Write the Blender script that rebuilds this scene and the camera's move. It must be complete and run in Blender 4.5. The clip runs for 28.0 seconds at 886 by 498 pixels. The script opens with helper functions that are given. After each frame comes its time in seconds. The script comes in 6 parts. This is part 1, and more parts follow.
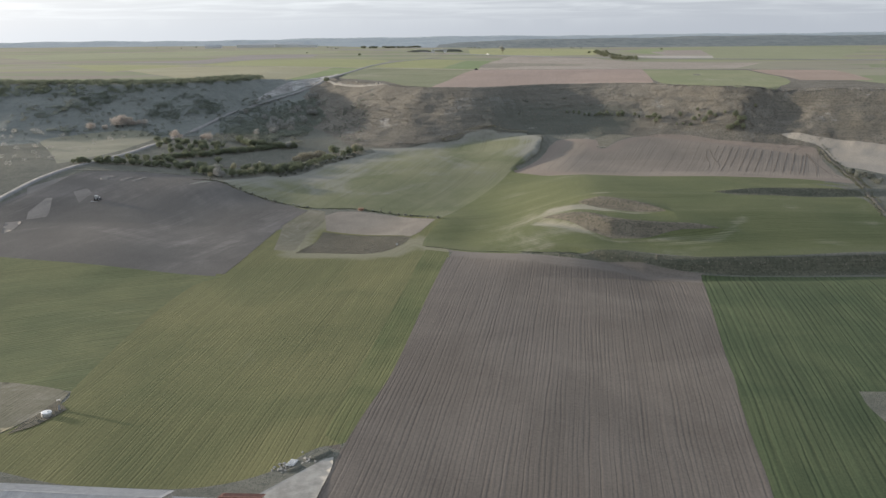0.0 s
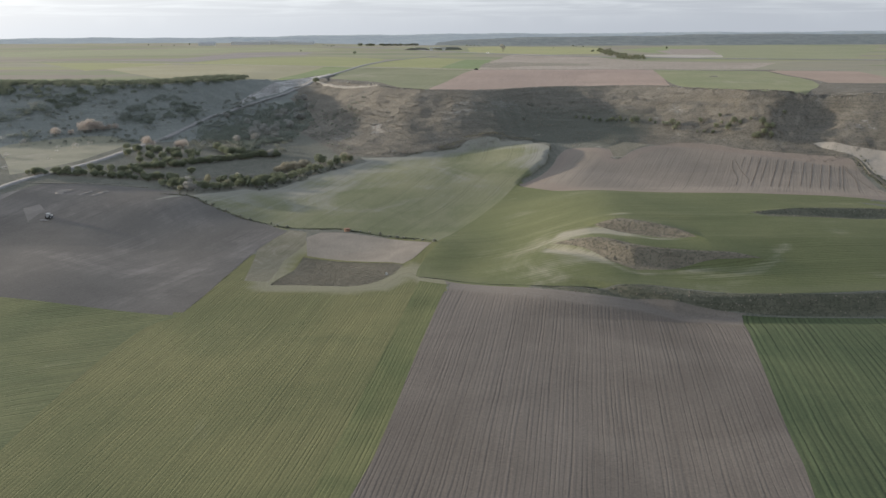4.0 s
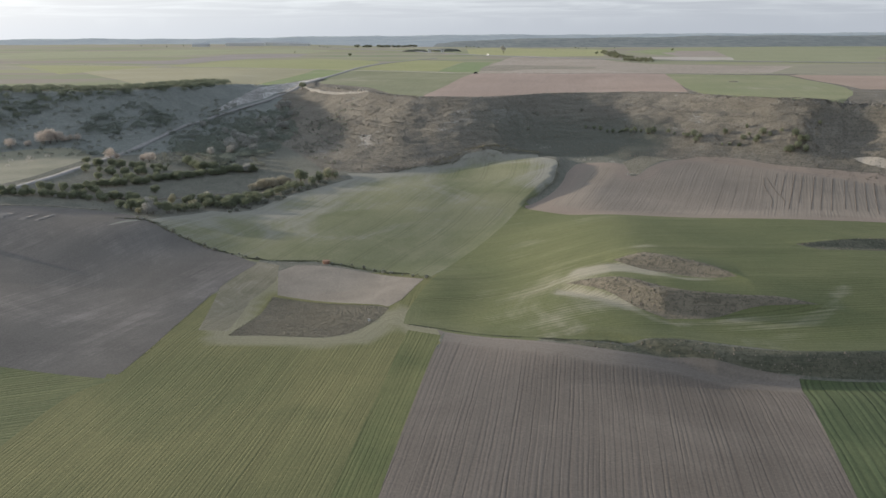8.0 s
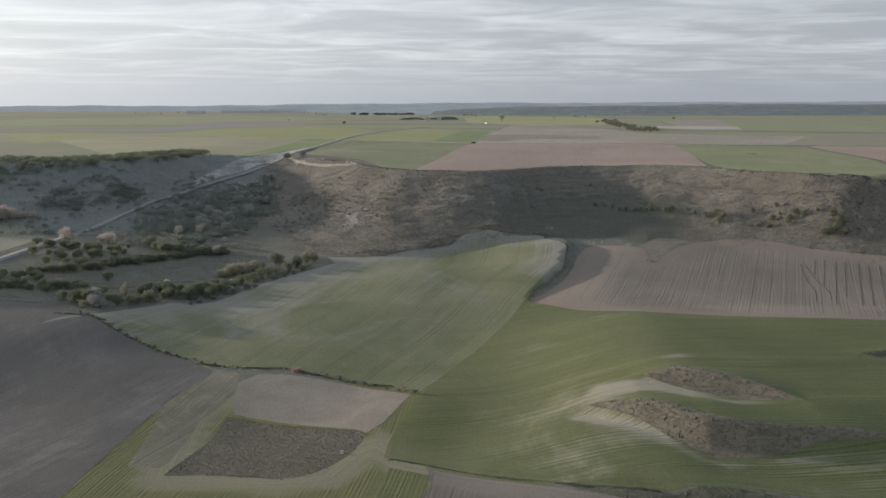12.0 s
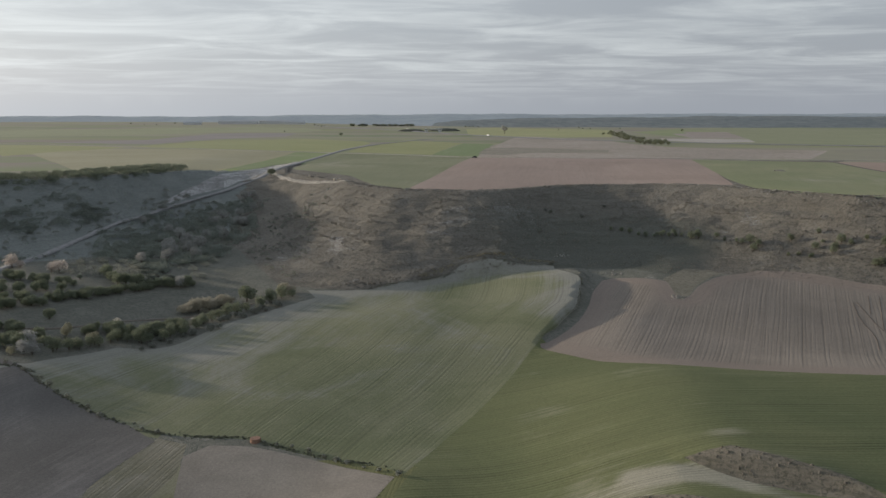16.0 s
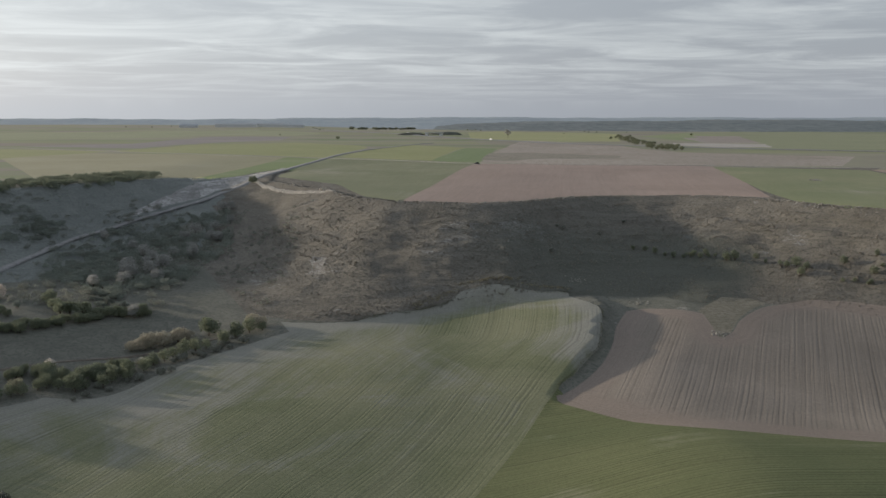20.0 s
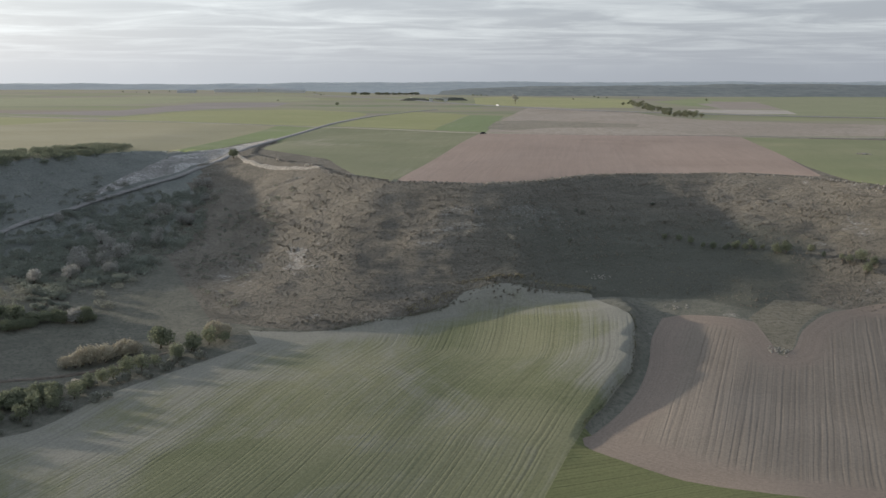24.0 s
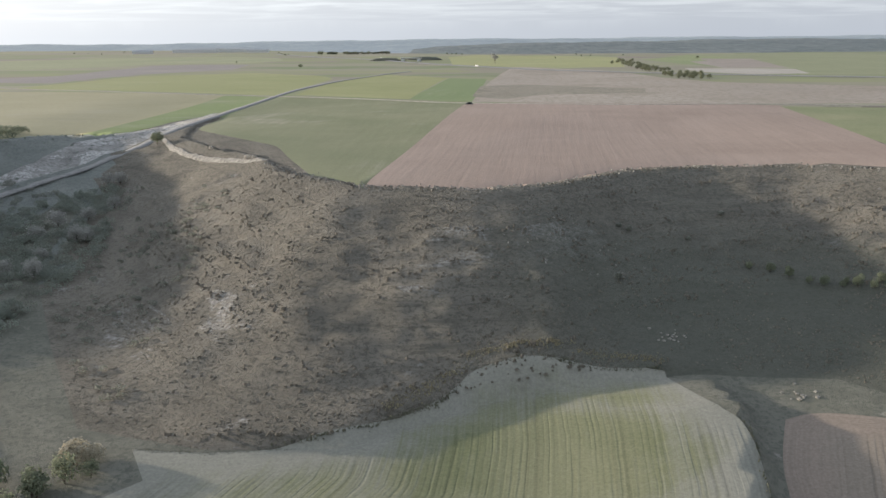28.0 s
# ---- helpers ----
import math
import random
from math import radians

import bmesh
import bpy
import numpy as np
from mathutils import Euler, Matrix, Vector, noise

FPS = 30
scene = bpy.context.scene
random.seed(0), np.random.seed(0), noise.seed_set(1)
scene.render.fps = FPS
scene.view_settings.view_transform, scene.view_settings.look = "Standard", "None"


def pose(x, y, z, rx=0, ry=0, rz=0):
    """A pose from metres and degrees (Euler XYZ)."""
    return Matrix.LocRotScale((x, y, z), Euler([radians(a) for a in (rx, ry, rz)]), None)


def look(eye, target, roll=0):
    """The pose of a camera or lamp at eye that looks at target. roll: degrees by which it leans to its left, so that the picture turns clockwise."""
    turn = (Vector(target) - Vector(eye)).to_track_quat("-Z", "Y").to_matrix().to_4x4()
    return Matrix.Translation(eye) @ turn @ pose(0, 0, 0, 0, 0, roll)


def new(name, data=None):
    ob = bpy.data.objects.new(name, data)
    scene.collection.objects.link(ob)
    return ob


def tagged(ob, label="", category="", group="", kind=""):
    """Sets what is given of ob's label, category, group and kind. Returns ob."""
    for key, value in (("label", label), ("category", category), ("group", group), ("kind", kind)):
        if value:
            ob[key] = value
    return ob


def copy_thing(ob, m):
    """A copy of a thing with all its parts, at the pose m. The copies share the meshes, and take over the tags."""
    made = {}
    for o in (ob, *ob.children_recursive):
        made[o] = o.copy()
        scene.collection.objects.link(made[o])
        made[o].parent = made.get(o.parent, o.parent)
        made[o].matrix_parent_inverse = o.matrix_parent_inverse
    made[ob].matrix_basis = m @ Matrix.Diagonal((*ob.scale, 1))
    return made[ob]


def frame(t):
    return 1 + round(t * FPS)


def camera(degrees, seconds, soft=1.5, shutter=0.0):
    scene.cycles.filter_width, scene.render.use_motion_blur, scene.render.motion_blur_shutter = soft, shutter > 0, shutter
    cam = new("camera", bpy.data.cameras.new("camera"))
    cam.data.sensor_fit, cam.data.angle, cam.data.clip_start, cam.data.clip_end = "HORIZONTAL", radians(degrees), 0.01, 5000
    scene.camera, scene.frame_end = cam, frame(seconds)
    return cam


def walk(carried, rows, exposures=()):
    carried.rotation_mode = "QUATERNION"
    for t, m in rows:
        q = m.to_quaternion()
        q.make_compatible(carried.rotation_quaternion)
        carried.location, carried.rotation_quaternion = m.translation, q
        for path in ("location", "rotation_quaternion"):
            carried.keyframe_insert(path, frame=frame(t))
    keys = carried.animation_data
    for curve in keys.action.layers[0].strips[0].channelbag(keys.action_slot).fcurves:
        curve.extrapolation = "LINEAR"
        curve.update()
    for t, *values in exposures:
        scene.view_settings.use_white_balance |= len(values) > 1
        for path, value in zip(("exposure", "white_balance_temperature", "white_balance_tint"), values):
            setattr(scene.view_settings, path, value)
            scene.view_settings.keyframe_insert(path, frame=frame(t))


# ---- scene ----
cam = camera(51.12, 28.0)
# seconds, eye, then yaw, pitch and roll in degrees
PATH = [
    (0, -0.00, 0.00, 104.93, -0.357, -13.020, -0.471),
    (0.5, 0.13, 7.34, 104.87, -0.372, -13.034, -0.460),
    (1, 0.37, 14.80, 104.82, -0.402, -13.031, -0.449),
    (1.5, 0.68, 22.32, 104.82, -0.373, -13.071, -0.417),
    (2, 0.99, 29.98, 104.86, -0.391, -13.112, -0.388),
    (2.5, 1.15, 37.59, 104.94, -0.395, -13.142, -0.355),
    (3, 1.17, 45.12, 105.02, -0.390, -13.170, -0.324),
    (3.5, 1.03, 52.58, 105.09, -0.439, -13.177, -0.296),
    (5.5, 2.17, 83.26, 105.28, -0.494, -13.154, -0.272),
    (6, 2.83, 91.30, 105.30, -0.449, -13.156, -0.258),
    (6.5, 3.27, 99.17, 105.31, -0.440, -13.152, -0.242),
    (7, 3.50, 106.99, 105.27, -0.448, -13.139, -0.237),
    (7.5, 3.66, 114.75, 105.23, -0.476, -13.151, -0.239),
    (8, 4.03, 122.59, 105.21, -0.492, -13.107, -0.239),
    (8.5, 4.45, 130.48, 105.25, -0.472, -13.122, -0.236),
    (9, 4.94, 138.27, 105.29, -0.454, -13.104, -0.237),
    (9.5, 5.30, 145.83, 105.32, -0.443, -13.105, -0.228),
    (10, 5.55, 153.31, 105.35, -0.457, -13.105, -0.205),
    (10.5, 5.76, 160.92, 105.36, -0.486, -14.013, -0.182),
    (11, 5.87, 168.55, 105.39, -0.563, -12.999, -0.158),
    (11.5, 6.18, 176.05, 105.40, -0.610, -11.030, -0.110),
    (12, 6.53, 183.65, 105.48, -0.651, -9.067, -0.080),
    (12.5, 6.73, 191.00, 105.50, -0.667, -8.431, -0.050),
    (14.5, 8.52, 220.29, 105.64, -0.599, -8.430, -0.023),
    (15, 9.01, 227.86, 105.59, -0.588, -8.412, 0.010),
    (15.5, 9.43, 235.38, 105.54, -0.565, -8.428, 0.031),
    (16, 9.87, 242.90, 105.53, -0.536, -8.396, 0.045),
    (16.5, 10.15, 250.26, 105.51, -0.518, -8.382, 0.049),
    (17, 10.56, 257.61, 105.47, -0.509, -8.356, 0.073),
    (17.5, 10.83, 265.04, 105.44, -0.497, -8.368, 0.084),
    (18, 11.09, 272.66, 105.38, -0.497, -8.341, 0.094),
    (18.5, 11.41, 280.25, 105.30, -0.472, -8.316, 0.114),
    (19, 11.79, 287.81, 105.21, -0.436, -8.274, 0.135),
    (19.5, 12.09, 295.22, 105.11, -0.417, -8.233, 0.150),
    (20, 12.42, 302.58, 105.01, -0.405, -8.195, 0.139),
    (20.5, 13.03, 309.94, 104.94, -0.313, -8.138, 0.125),
    (22.5, 14.00, 339.92, 105.35, -0.207, -9.201, 0.104),
    (23, 14.18, 347.02, 105.46, -0.170, -9.562, 0.099),
    (23.5, 14.56, 354.15, 105.58, -0.119, -9.914, 0.106),
    (24, 14.91, 361.31, 105.67, -0.053, -10.344, 0.101),
    (24.5, 15.21, 368.26, 105.69, -0.006, -10.314, 0.096),
    (25, 15.34, 376.20, 105.66, -0.011, -10.218, 0.100),
    (25.5, 15.30, 388.90, 105.20, -0.072, -10.268, 0.079),
    (26, 14.66, 406.40, 105.65, -0.247, -10.763, -0.069),
    (26.5, 13.74, 425.51, 105.77, -0.536, -11.267, -0.257),
    (27, 12.85, 443.85, 106.64, -0.890, -11.950, -0.415),
    (27.5, 11.73, 459.96, 106.86, -1.328, -12.467, -0.480),
    (28, 10.44, 471.24, 107.35, -1.753, -12.906, -0.420),
]


def aimed(x, y, z, yaw, pitch, roll):
    a, b = radians(yaw), radians(pitch)
    return look((x, y, z), (x - 9 * math.sin(a) * math.cos(b), y + 9 * math.cos(a) * math.cos(b), z + 9 * math.sin(b)), roll)


walk(cam, [(t, aimed(*row)) for t, *row in PATH], [(0.0, 0.45), (10.0, 0.43), (10.6, 0.52), (11.0, 0.62), (11.5, 0.36), (12.0, 0.1), (13.0, -0.06), (15.0, -0.12), (19.0, -0.13), (22.0, -0.02), (24.0, 0.12), (26.0, 0.27), (28.0, 0.56)])

# ---- light: a low late sun from the left, ahead, under thin high cloud ----
SUN_UP, SUN_TURN = 9.1, -69.0
SUN_WAY = Vector((math.sin(radians(SUN_TURN)) * math.cos(radians(SUN_UP)), math.cos(radians(SUN_TURN)) * math.cos(radians(SUN_UP)), math.sin(radians(SUN_UP))))
sun = new("sun", bpy.data.lights.new("sun", "SUN"))
sun.data.energy, sun.data.angle, sun.data.color = 4.3, radians(1.7), (1.0, 0.87, 0.73)
sun.matrix_world = look(SUN_WAY * 900, (0, 0, 0))


class Nodes:
    """Short hand for a node tree."""

    def __init__(self, tree):
        self.tree = tree
        tree.nodes.clear()

    def add(self, kind, props=None, **inputs):
        n = self.tree.nodes.new("ShaderNode" + kind)
        for key, value in (props or {}).items():
            setattr(n, key, value)
        for key, value in inputs.items():
            slot = n.inputs[int(key[1:])] if key[0] == "i" and key[1:].isdigit() else n.inputs[key.replace("_", " ")]
            if isinstance(value, bpy.types.NodeSocket):
                self.tree.links.new(value, slot)
            else:
                slot.default_value = value
        return n

    def math(self, op, a, b=0.0):
        return self.add("Math", {"operation": op}, i0=a, i1=b).outputs[0]

    def noise(self, where, scale, detail=3.0, rough=0.55, warp=0.0):
        return self.add("TexNoise", {"noise_dimensions": "3D"}, Vector=where, Scale=scale, Detail=detail, Roughness=rough, Distortion=warp).outputs[0]

    def ramp(self, value, low, high):
        return self.add("MapRange", {"interpolation_type": "SMOOTHSTEP"}, i0=value, i1=low, i2=high, i3=0.0, i4=1.0).outputs[0]

    def mix(self, by, a, b, blend="MIX"):
        n = self.add("Mix", {"data_type": "RGBA", "blend_type": blend})
        for slot, value in ((n.inputs[0], by), (n.inputs[6], a), (n.inputs[7], b)):
            if isinstance(value, bpy.types.NodeSocket):
                self.tree.links.new(value, slot)
            else:
                slot.default_value = value if not isinstance(value, tuple) else (*value[:3], 1.0)
        return n.outputs[2]


world = bpy.data.worlds.new("sky")
scene.world = world
world.use_nodes = True
w = Nodes(world.node_tree)
sky = w.add("TexSky", {"sky_type": "NISHITA", "sun_disc": False, "sun_elevation": radians(SUN_UP), "sun_rotation": radians(SUN_TURN), "dust_density": 2.5, "air_density": 1.0, "ozone_density": 1.0})
way = w.add("TexCoord").outputs["Generated"]
part = w.add("SeparateXYZ", Vector=way)
lift = w.math("MAXIMUM", part.outputs[2], 0.015)
lift = w.math("ADD", lift, 0.04)
flat = w.add("CombineXYZ", X=w.math("DIVIDE", part.outputs[0], lift), Y=w.math("DIVIDE", part.outputs[1], lift), Z=0.0).outputs[0]
streak = w.add("Mapping", Vector=flat, Scale=(0.75, 0.95, 1.0), Rotation=(0, 0, radians(8))).outputs[0]
cover = w.ramp(w.noise(streak, 0.9, 9.0, 0.6, 0.6), 0.36, 0.74)
thin = w.math("MULTIPLY", cover, w.ramp(part.outputs[2], 0.0, 0.06))
glow = w.add("VectorMath", {"operation": "DOT_PRODUCT"}, i0=way, i1=tuple(SUN_WAY)).outputs["Value"]
toward = w.math("POWER", w.math("MAXIMUM", glow, 0.0), 1.8)
veil = w.mix(toward, (2.95, 3.22, 3.66), (6.6, 7.05, 7.5))
milky = w.mix(0.84, sky.outputs[0], veil)
cloud = w.mix(toward, (5.4, 5.75, 5.85), (9.4, 9.8, 9.8))
above = w.math("SUBTRACT", 1.0, w.math("MULTIPLY", w.ramp(part.outputs[2], 0.25, 0.8), 0.16))
high = w.ramp(part.outputs[2], 0.2, 0.95)
bluer = w.mix(high, (1.0, 1.0, 1.0), (0.95, 1.0, 1.13))
dome = w.mix(1.0, w.mix(w.math("MULTIPLY", thin, 0.58), milky, cloud), bluer, "MULTIPLY")
w.add("OutputWorld", Surface=w.add("Background", Color=dome, Strength=w.math("MULTIPLY", above, 0.14)).outputs[0])


# ---- materials ----
def paint(name, build, rough=0.9, spec=0.25):
    """A material whose build(nodes, place) returns a colour and a height, or a colour alone."""
    m = bpy.data.materials.new(name)
    m.use_nodes = True
    n = Nodes(m.node_tree)
    place = n.add("TexCoord").outputs["Object"]
    made = build(n, place)
    colour, relief, depth = made if isinstance(made, tuple) else (made, None, 0)
    b = n.add("BsdfPrincipled", Base_Color=colour, Roughness=rough)
    b.inputs["Specular IOR Level"].default_value = spec
    if relief is not None:
        n.tree.links.new(n.add("Bump", Height=relief, Strength=1.0, Distance=depth).outputs[0], b.inputs["Normal"])
    n.add("OutputMaterial", Surface=b.outputs[0])
    return m


def mute(c, by=0.06):
    """A colour brightened a fifth and drawn towards a cool grey, which puts bluish haze into it."""
    g = 0.3 * c[0] + 0.6 * c[1] + 0.1 * c[2]
    return tuple(1.2 * (by * g * k + (1 - by) * v) for v, k in zip(c, (0.97, 1.0, 1.06)))


def tone(n, place, colours, scale, sharp=0.18, grey=0.06):
    """Two colours in cloudy patches with a finer mottle."""
    a, b = mute(colours[0], grey), mute(colours[1], grey)
    big = n.noise(place, 1 / scale, 4.0, 0.6, 0.6)
    fine = n.noise(place, 1.3, 4.0, 0.65)
    both = n.math("ADD", n.math("MULTIPLY", big, 0.7), n.math("MULTIPLY", fine, 0.3))
    return n.mix(n.ramp(both, 0.5 - sharp, 0.5 + sharp), a, b), fine


def lanes(n, place, turn):
    """A place turned so that x runs along the drill lines; with no turn given, the mesh's "run" counts across them."""
    if turn is None:
        return n.add("CombineXYZ", X=n.math("MULTIPLY", n.add("SeparateXYZ", Vector=place).outputs[1], 1.2), Y=n.add("Attribute", {"attribute_name": "run"}).outputs["Fac"], Z=0.0).outputs[0]
    return n.add("Mapping", Vector=place, Rotation=(0, 0, radians(-turn))).outputs[0]


def lines(n, place, turn, spacing):
    """Drill lines or furrows: straight streaks along the direction turn (degrees from +x), uneven in width and strength."""
    turned = lanes(n, place, turn)
    split = n.add("SeparateXYZ", Vector=turned)
    sway = n.math("MULTIPLY", n.math("SUBTRACT", n.noise(turned, 0.02, 1.0), 0.5), 1.2)
    across = n.math("ADD", split.outputs[1], sway)
    fine = n.add("CombineXYZ", X=n.math("MULTIPLY", split.outputs[0], 0.012), Y=n.math("DIVIDE", across, spacing), Z=0.0).outputs[0]
    broad = n.add("CombineXYZ", X=n.math("MULTIPLY", split.outputs[0], 0.006), Y=n.math("DIVIDE", across, spacing * 5.5), Z=3.0).outputs[0]
    streaks = n.math("ADD", n.math("MULTIPLY", n.noise(fine, 1.6, 2.0, 0.6), 0.6), n.math("MULTIPLY", n.noise(broad, 1.6, 3.0, 0.6), 0.4))
    return n.math("MULTIPLY", n.math("SUBTRACT", streaks, 0.5), 5.0), streaks


def field(name, dark, light, scale, turn, spacing, strength, bare=(0.27, 0.245, 0.195), bare_at=0.66, rough=0.95, tracks=0.0, headland=0.0, rows=0.0, ridge_by=0.3, gauge=0.9):
    """Sown or bare farmland. The mesh's "worn" tells how thin the crop stands at its edges and on knolls."""

    def build(n, place):
        base, fine = tone(n, place, (dark, light), scale)
        patch_noise = n.noise(place, 0.6 / scale, 5.0, 0.65, 1.2)
        worn = n.add("Attribute", {"attribute_name": "worn"}).outputs["Fac"]
        wave, streaks = lines(n, place, turn, spacing)
        head = n.add("Attribute", {"attribute_name": "head"}).outputs["Fac"]
        if headland:
            edge = n.add("Attribute", {"attribute_name": "edge"}).outputs["Fac"]
            round_it = n.add("CombineXYZ", X=0.0, Y=n.math("DIVIDE", edge, spacing), Z=n.noise(place, 0.01, 1.0)).outputs[0]
            turned_wave = n.math("MULTIPLY", n.math("SUBTRACT", n.noise(round_it, 1.6, 2.0, 0.6), 0.5), 3.0)
            wave = n.math("ADD", n.math("MULTIPLY", wave, n.math("SUBTRACT", 1.0, head)), n.math("MULTIPLY", turned_wave, head))
            base = n.mix(n.math("MULTIPLY", head, headland), base, mute(bare))
        thin_crop = n.math("ADD", n.math("ADD", patch_noise, n.math("MULTIPLY", worn, 0.42)), n.math("MULTIPLY", n.math("SUBTRACT", streaks, 0.5), 0.45))
        base = n.mix(n.math("MULTIPLY", n.ramp(thin_crop, bare_at - 0.1, bare_at + 0.22), 0.85), base, mute(bare))
        shade = n.math("ADD", 1.0, n.math("MULTIPLY", wave, strength))
        grain = n.noise(place, 1.5, 4.0, 0.85)
        shade = n.math("ADD", shade, n.math("MULTIPLY", n.math("SUBTRACT", grain, 0.5), 1.05))
        relief = n.math("ADD", n.math("MULTIPLY", wave, 0.35), n.math("MULTIPLY", fine, 0.6))
        if rows:
            turned = lanes(n, place, turn)
            across = n.math("ADD", n.add("SeparateXYZ", Vector=turned).outputs[1], n.math("MULTIPLY", n.noise(turned, 0.02, 1.0), 1.2))
            across = n.math("ADD", across, n.math("MULTIPLY", n.noise(turned, 0.2, 3.0), 0.3 * rows))
            lane = n.add("CombineXYZ", X=n.math("MULTIPLY", n.add("SeparateXYZ", Vector=turned).outputs[0], 0.03), Y=across, Z=0.0).outputs[0]
            across = n.math("ADD", across, n.math("MULTIPLY", n.noise(lane, 0.45 / rows, 2.0), 1.6 * rows))
            saw = n.math("FRACT", n.math("DIVIDE", across, rows))
            furrow = n.math("SUBTRACT", n.ramp(n.math("ABSOLUTE", n.math("SUBTRACT", saw, 0.5)), 0.04, 0.3), 0.7)
            furrow = n.math("MULTIPLY", furrow, n.math("SUBTRACT", 1.0, head))
            furrow = n.math("MULTIPLY", furrow, n.math("MULTIPLY", n.ramp(n.noise(lane, 0.8 / rows, 2.0, 0.6), 0.3, 0.75), 1.7))
            # the ridges' light and dark sides go into the colour too, beside the bump
            shade = n.math("ADD", shade, n.math("MULTIPLY", furrow, ridge_by))
            relief = n.math("ADD", relief, n.math("MULTIPLY", furrow, 0.8))
        if tracks:
            turned = lanes(n, place, turn)
            y = n.add("SeparateXYZ", Vector=turned).outputs[1]
            y = n.math("ADD", y, n.math("MULTIPLY", n.math("SUBTRACT", n.noise(turned, 0.02, 1.0), 0.5), 1.2))
            saw = n.math("FRACT", n.math("DIVIDE", y, tracks))
            near = n.math("ABSOLUTE", n.math("SUBTRACT", n.math("ABSOLUTE", n.math("SUBTRACT", saw, 0.5)), gauge / tracks))
            rut = n.math("SUBTRACT", 1.0, n.ramp(near, 0.15 / tracks, 0.5 / tracks))
            rut = n.math("MULTIPLY", rut, n.math("SUBTRACT", 1.0, head))
            shade = n.math("MULTIPLY", shade, n.math("SUBTRACT", 1.0, n.math("MULTIPLY", rut, min(0.14, 0.013 * tracks + 0.03))))
        grey = n.add("CombineXYZ", X=shade, Y=shade, Z=shade).outputs[0]
        return n.mix(1.0, base, grey, "MULTIPLY"), relief, 0.5 * min(0.22, 0.1 * spacing) * min(1.0, 0.25 + 7 * strength)

    return paint(name, build, rough)


def wild(name, colours, rock, rock_at, scale=14.0, relief=0.6, stretch=(1, 1, 1), lush=None):
    """Rough pasture: grass tones, tussocks, and pale stony patches; a darker tint can stand in for shade."""

    def build(n, place):
        place = n.add("Mapping", Vector=place, Scale=stretch).outputs[0]
        base, fine = tone(n, place, colours[:2], scale, 0.16, 0.2)
        ledge = n.noise(n.add("Mapping", Vector=place, Scale=(0.05, 0.05, 1.1)).outputs[0], 1.0, 5.0, 0.7, 0.5)
        base = n.mix(n.math("MULTIPLY", n.ramp(ledge, 0.5, 0.64), 0.5), base, mute(colours[2], 0.2))
        tuft = n.noise(place, 0.75, 6.0, 0.8, 0.3)
        base = n.mix(n.math("MULTIPLY", n.ramp(tuft, 0.49, 0.58), 0.85), base, mute(colours[2], 0.2))
        stones = n.noise(place, 0.9, 6.0, 0.8)
        zone = n.noise(place, 0.045, 6.0, 0.65, 1.2)
        zone = n.math("ADD", n.math("MULTIPLY", zone, 0.65), n.math("MULTIPLY", ledge, 0.35))
        if lush:
            zone = n.math("ADD", zone, n.math("MULTIPLY", n.add("Attribute", {"attribute_name": "stony"}).outputs["Fac"], 0.085))
        hard = n.math("MULTIPLY", n.ramp(zone, rock_at - 0.035, rock_at + 0.045), n.ramp(stones, 0.42, 0.6))
        if lush:
            # the mask green lays the combe's shadow over the grass as colour
            green = n.add("Attribute", {"attribute_name": "lush"}).outputs["Fac"]
            green = n.ramp(n.math("ADD", green, n.math("MULTIPLY", n.math("SUBTRACT", zone, 0.5), 0.8)), 0.1, 1.0)
            base = n.mix(green, base, n.mix(n.ramp(tuft, 0.4, 0.65), lush[0], lush[1]))
            hard = n.math("MULTIPLY", hard, n.math("SUBTRACT", 1.0, n.math("MULTIPLY", green, 0.9)))
        return n.mix(hard, base, mute(rock, 0.3)), n.math("ADD", n.math("ADD", tuft, n.math("MULTIPLY", stones, 0.4)), n.math("MULTIPLY", ledge, 1.2)), relief

    return paint(name, build, 0.95, 0.15)


def patchwork(name):
    """Far farmland: long narrow plots of wheat, stubble and bare soil."""

    def build(n, place):
        turned = n.add("Mapping", Vector=place, Scale=(1 / 330, 1 / 95, 0.0), Rotation=(0, 0, radians(7))).outputs[0]
        own = n.add("SeparateColor", Color=n.add("TexVoronoi", {"distance": "CHEBYCHEV"}, Vector=turned, Scale=1.0, Randomness=0.75).outputs["Color"])
        soil = n.mix(n.ramp(own.outputs[0], 0.55, 0.95), (0.255, 0.245, 0.165), (0.215, 0.178, 0.15))
        crop = n.mix(own.outputs[1], (0.16, 0.195, 0.09), (0.255, 0.26, 0.13))
        base = n.mix(n.ramp(own.outputs[2], 0.52, 0.56), crop, soil)
        mottle = n.noise(place, 0.02, 4.0, 0.6)
        return n.mix(n.ramp(mottle, 0.3, 0.8), base, (0.22, 0.205, 0.15)), mottle, 0.1

    return paint(name, build, 0.95)


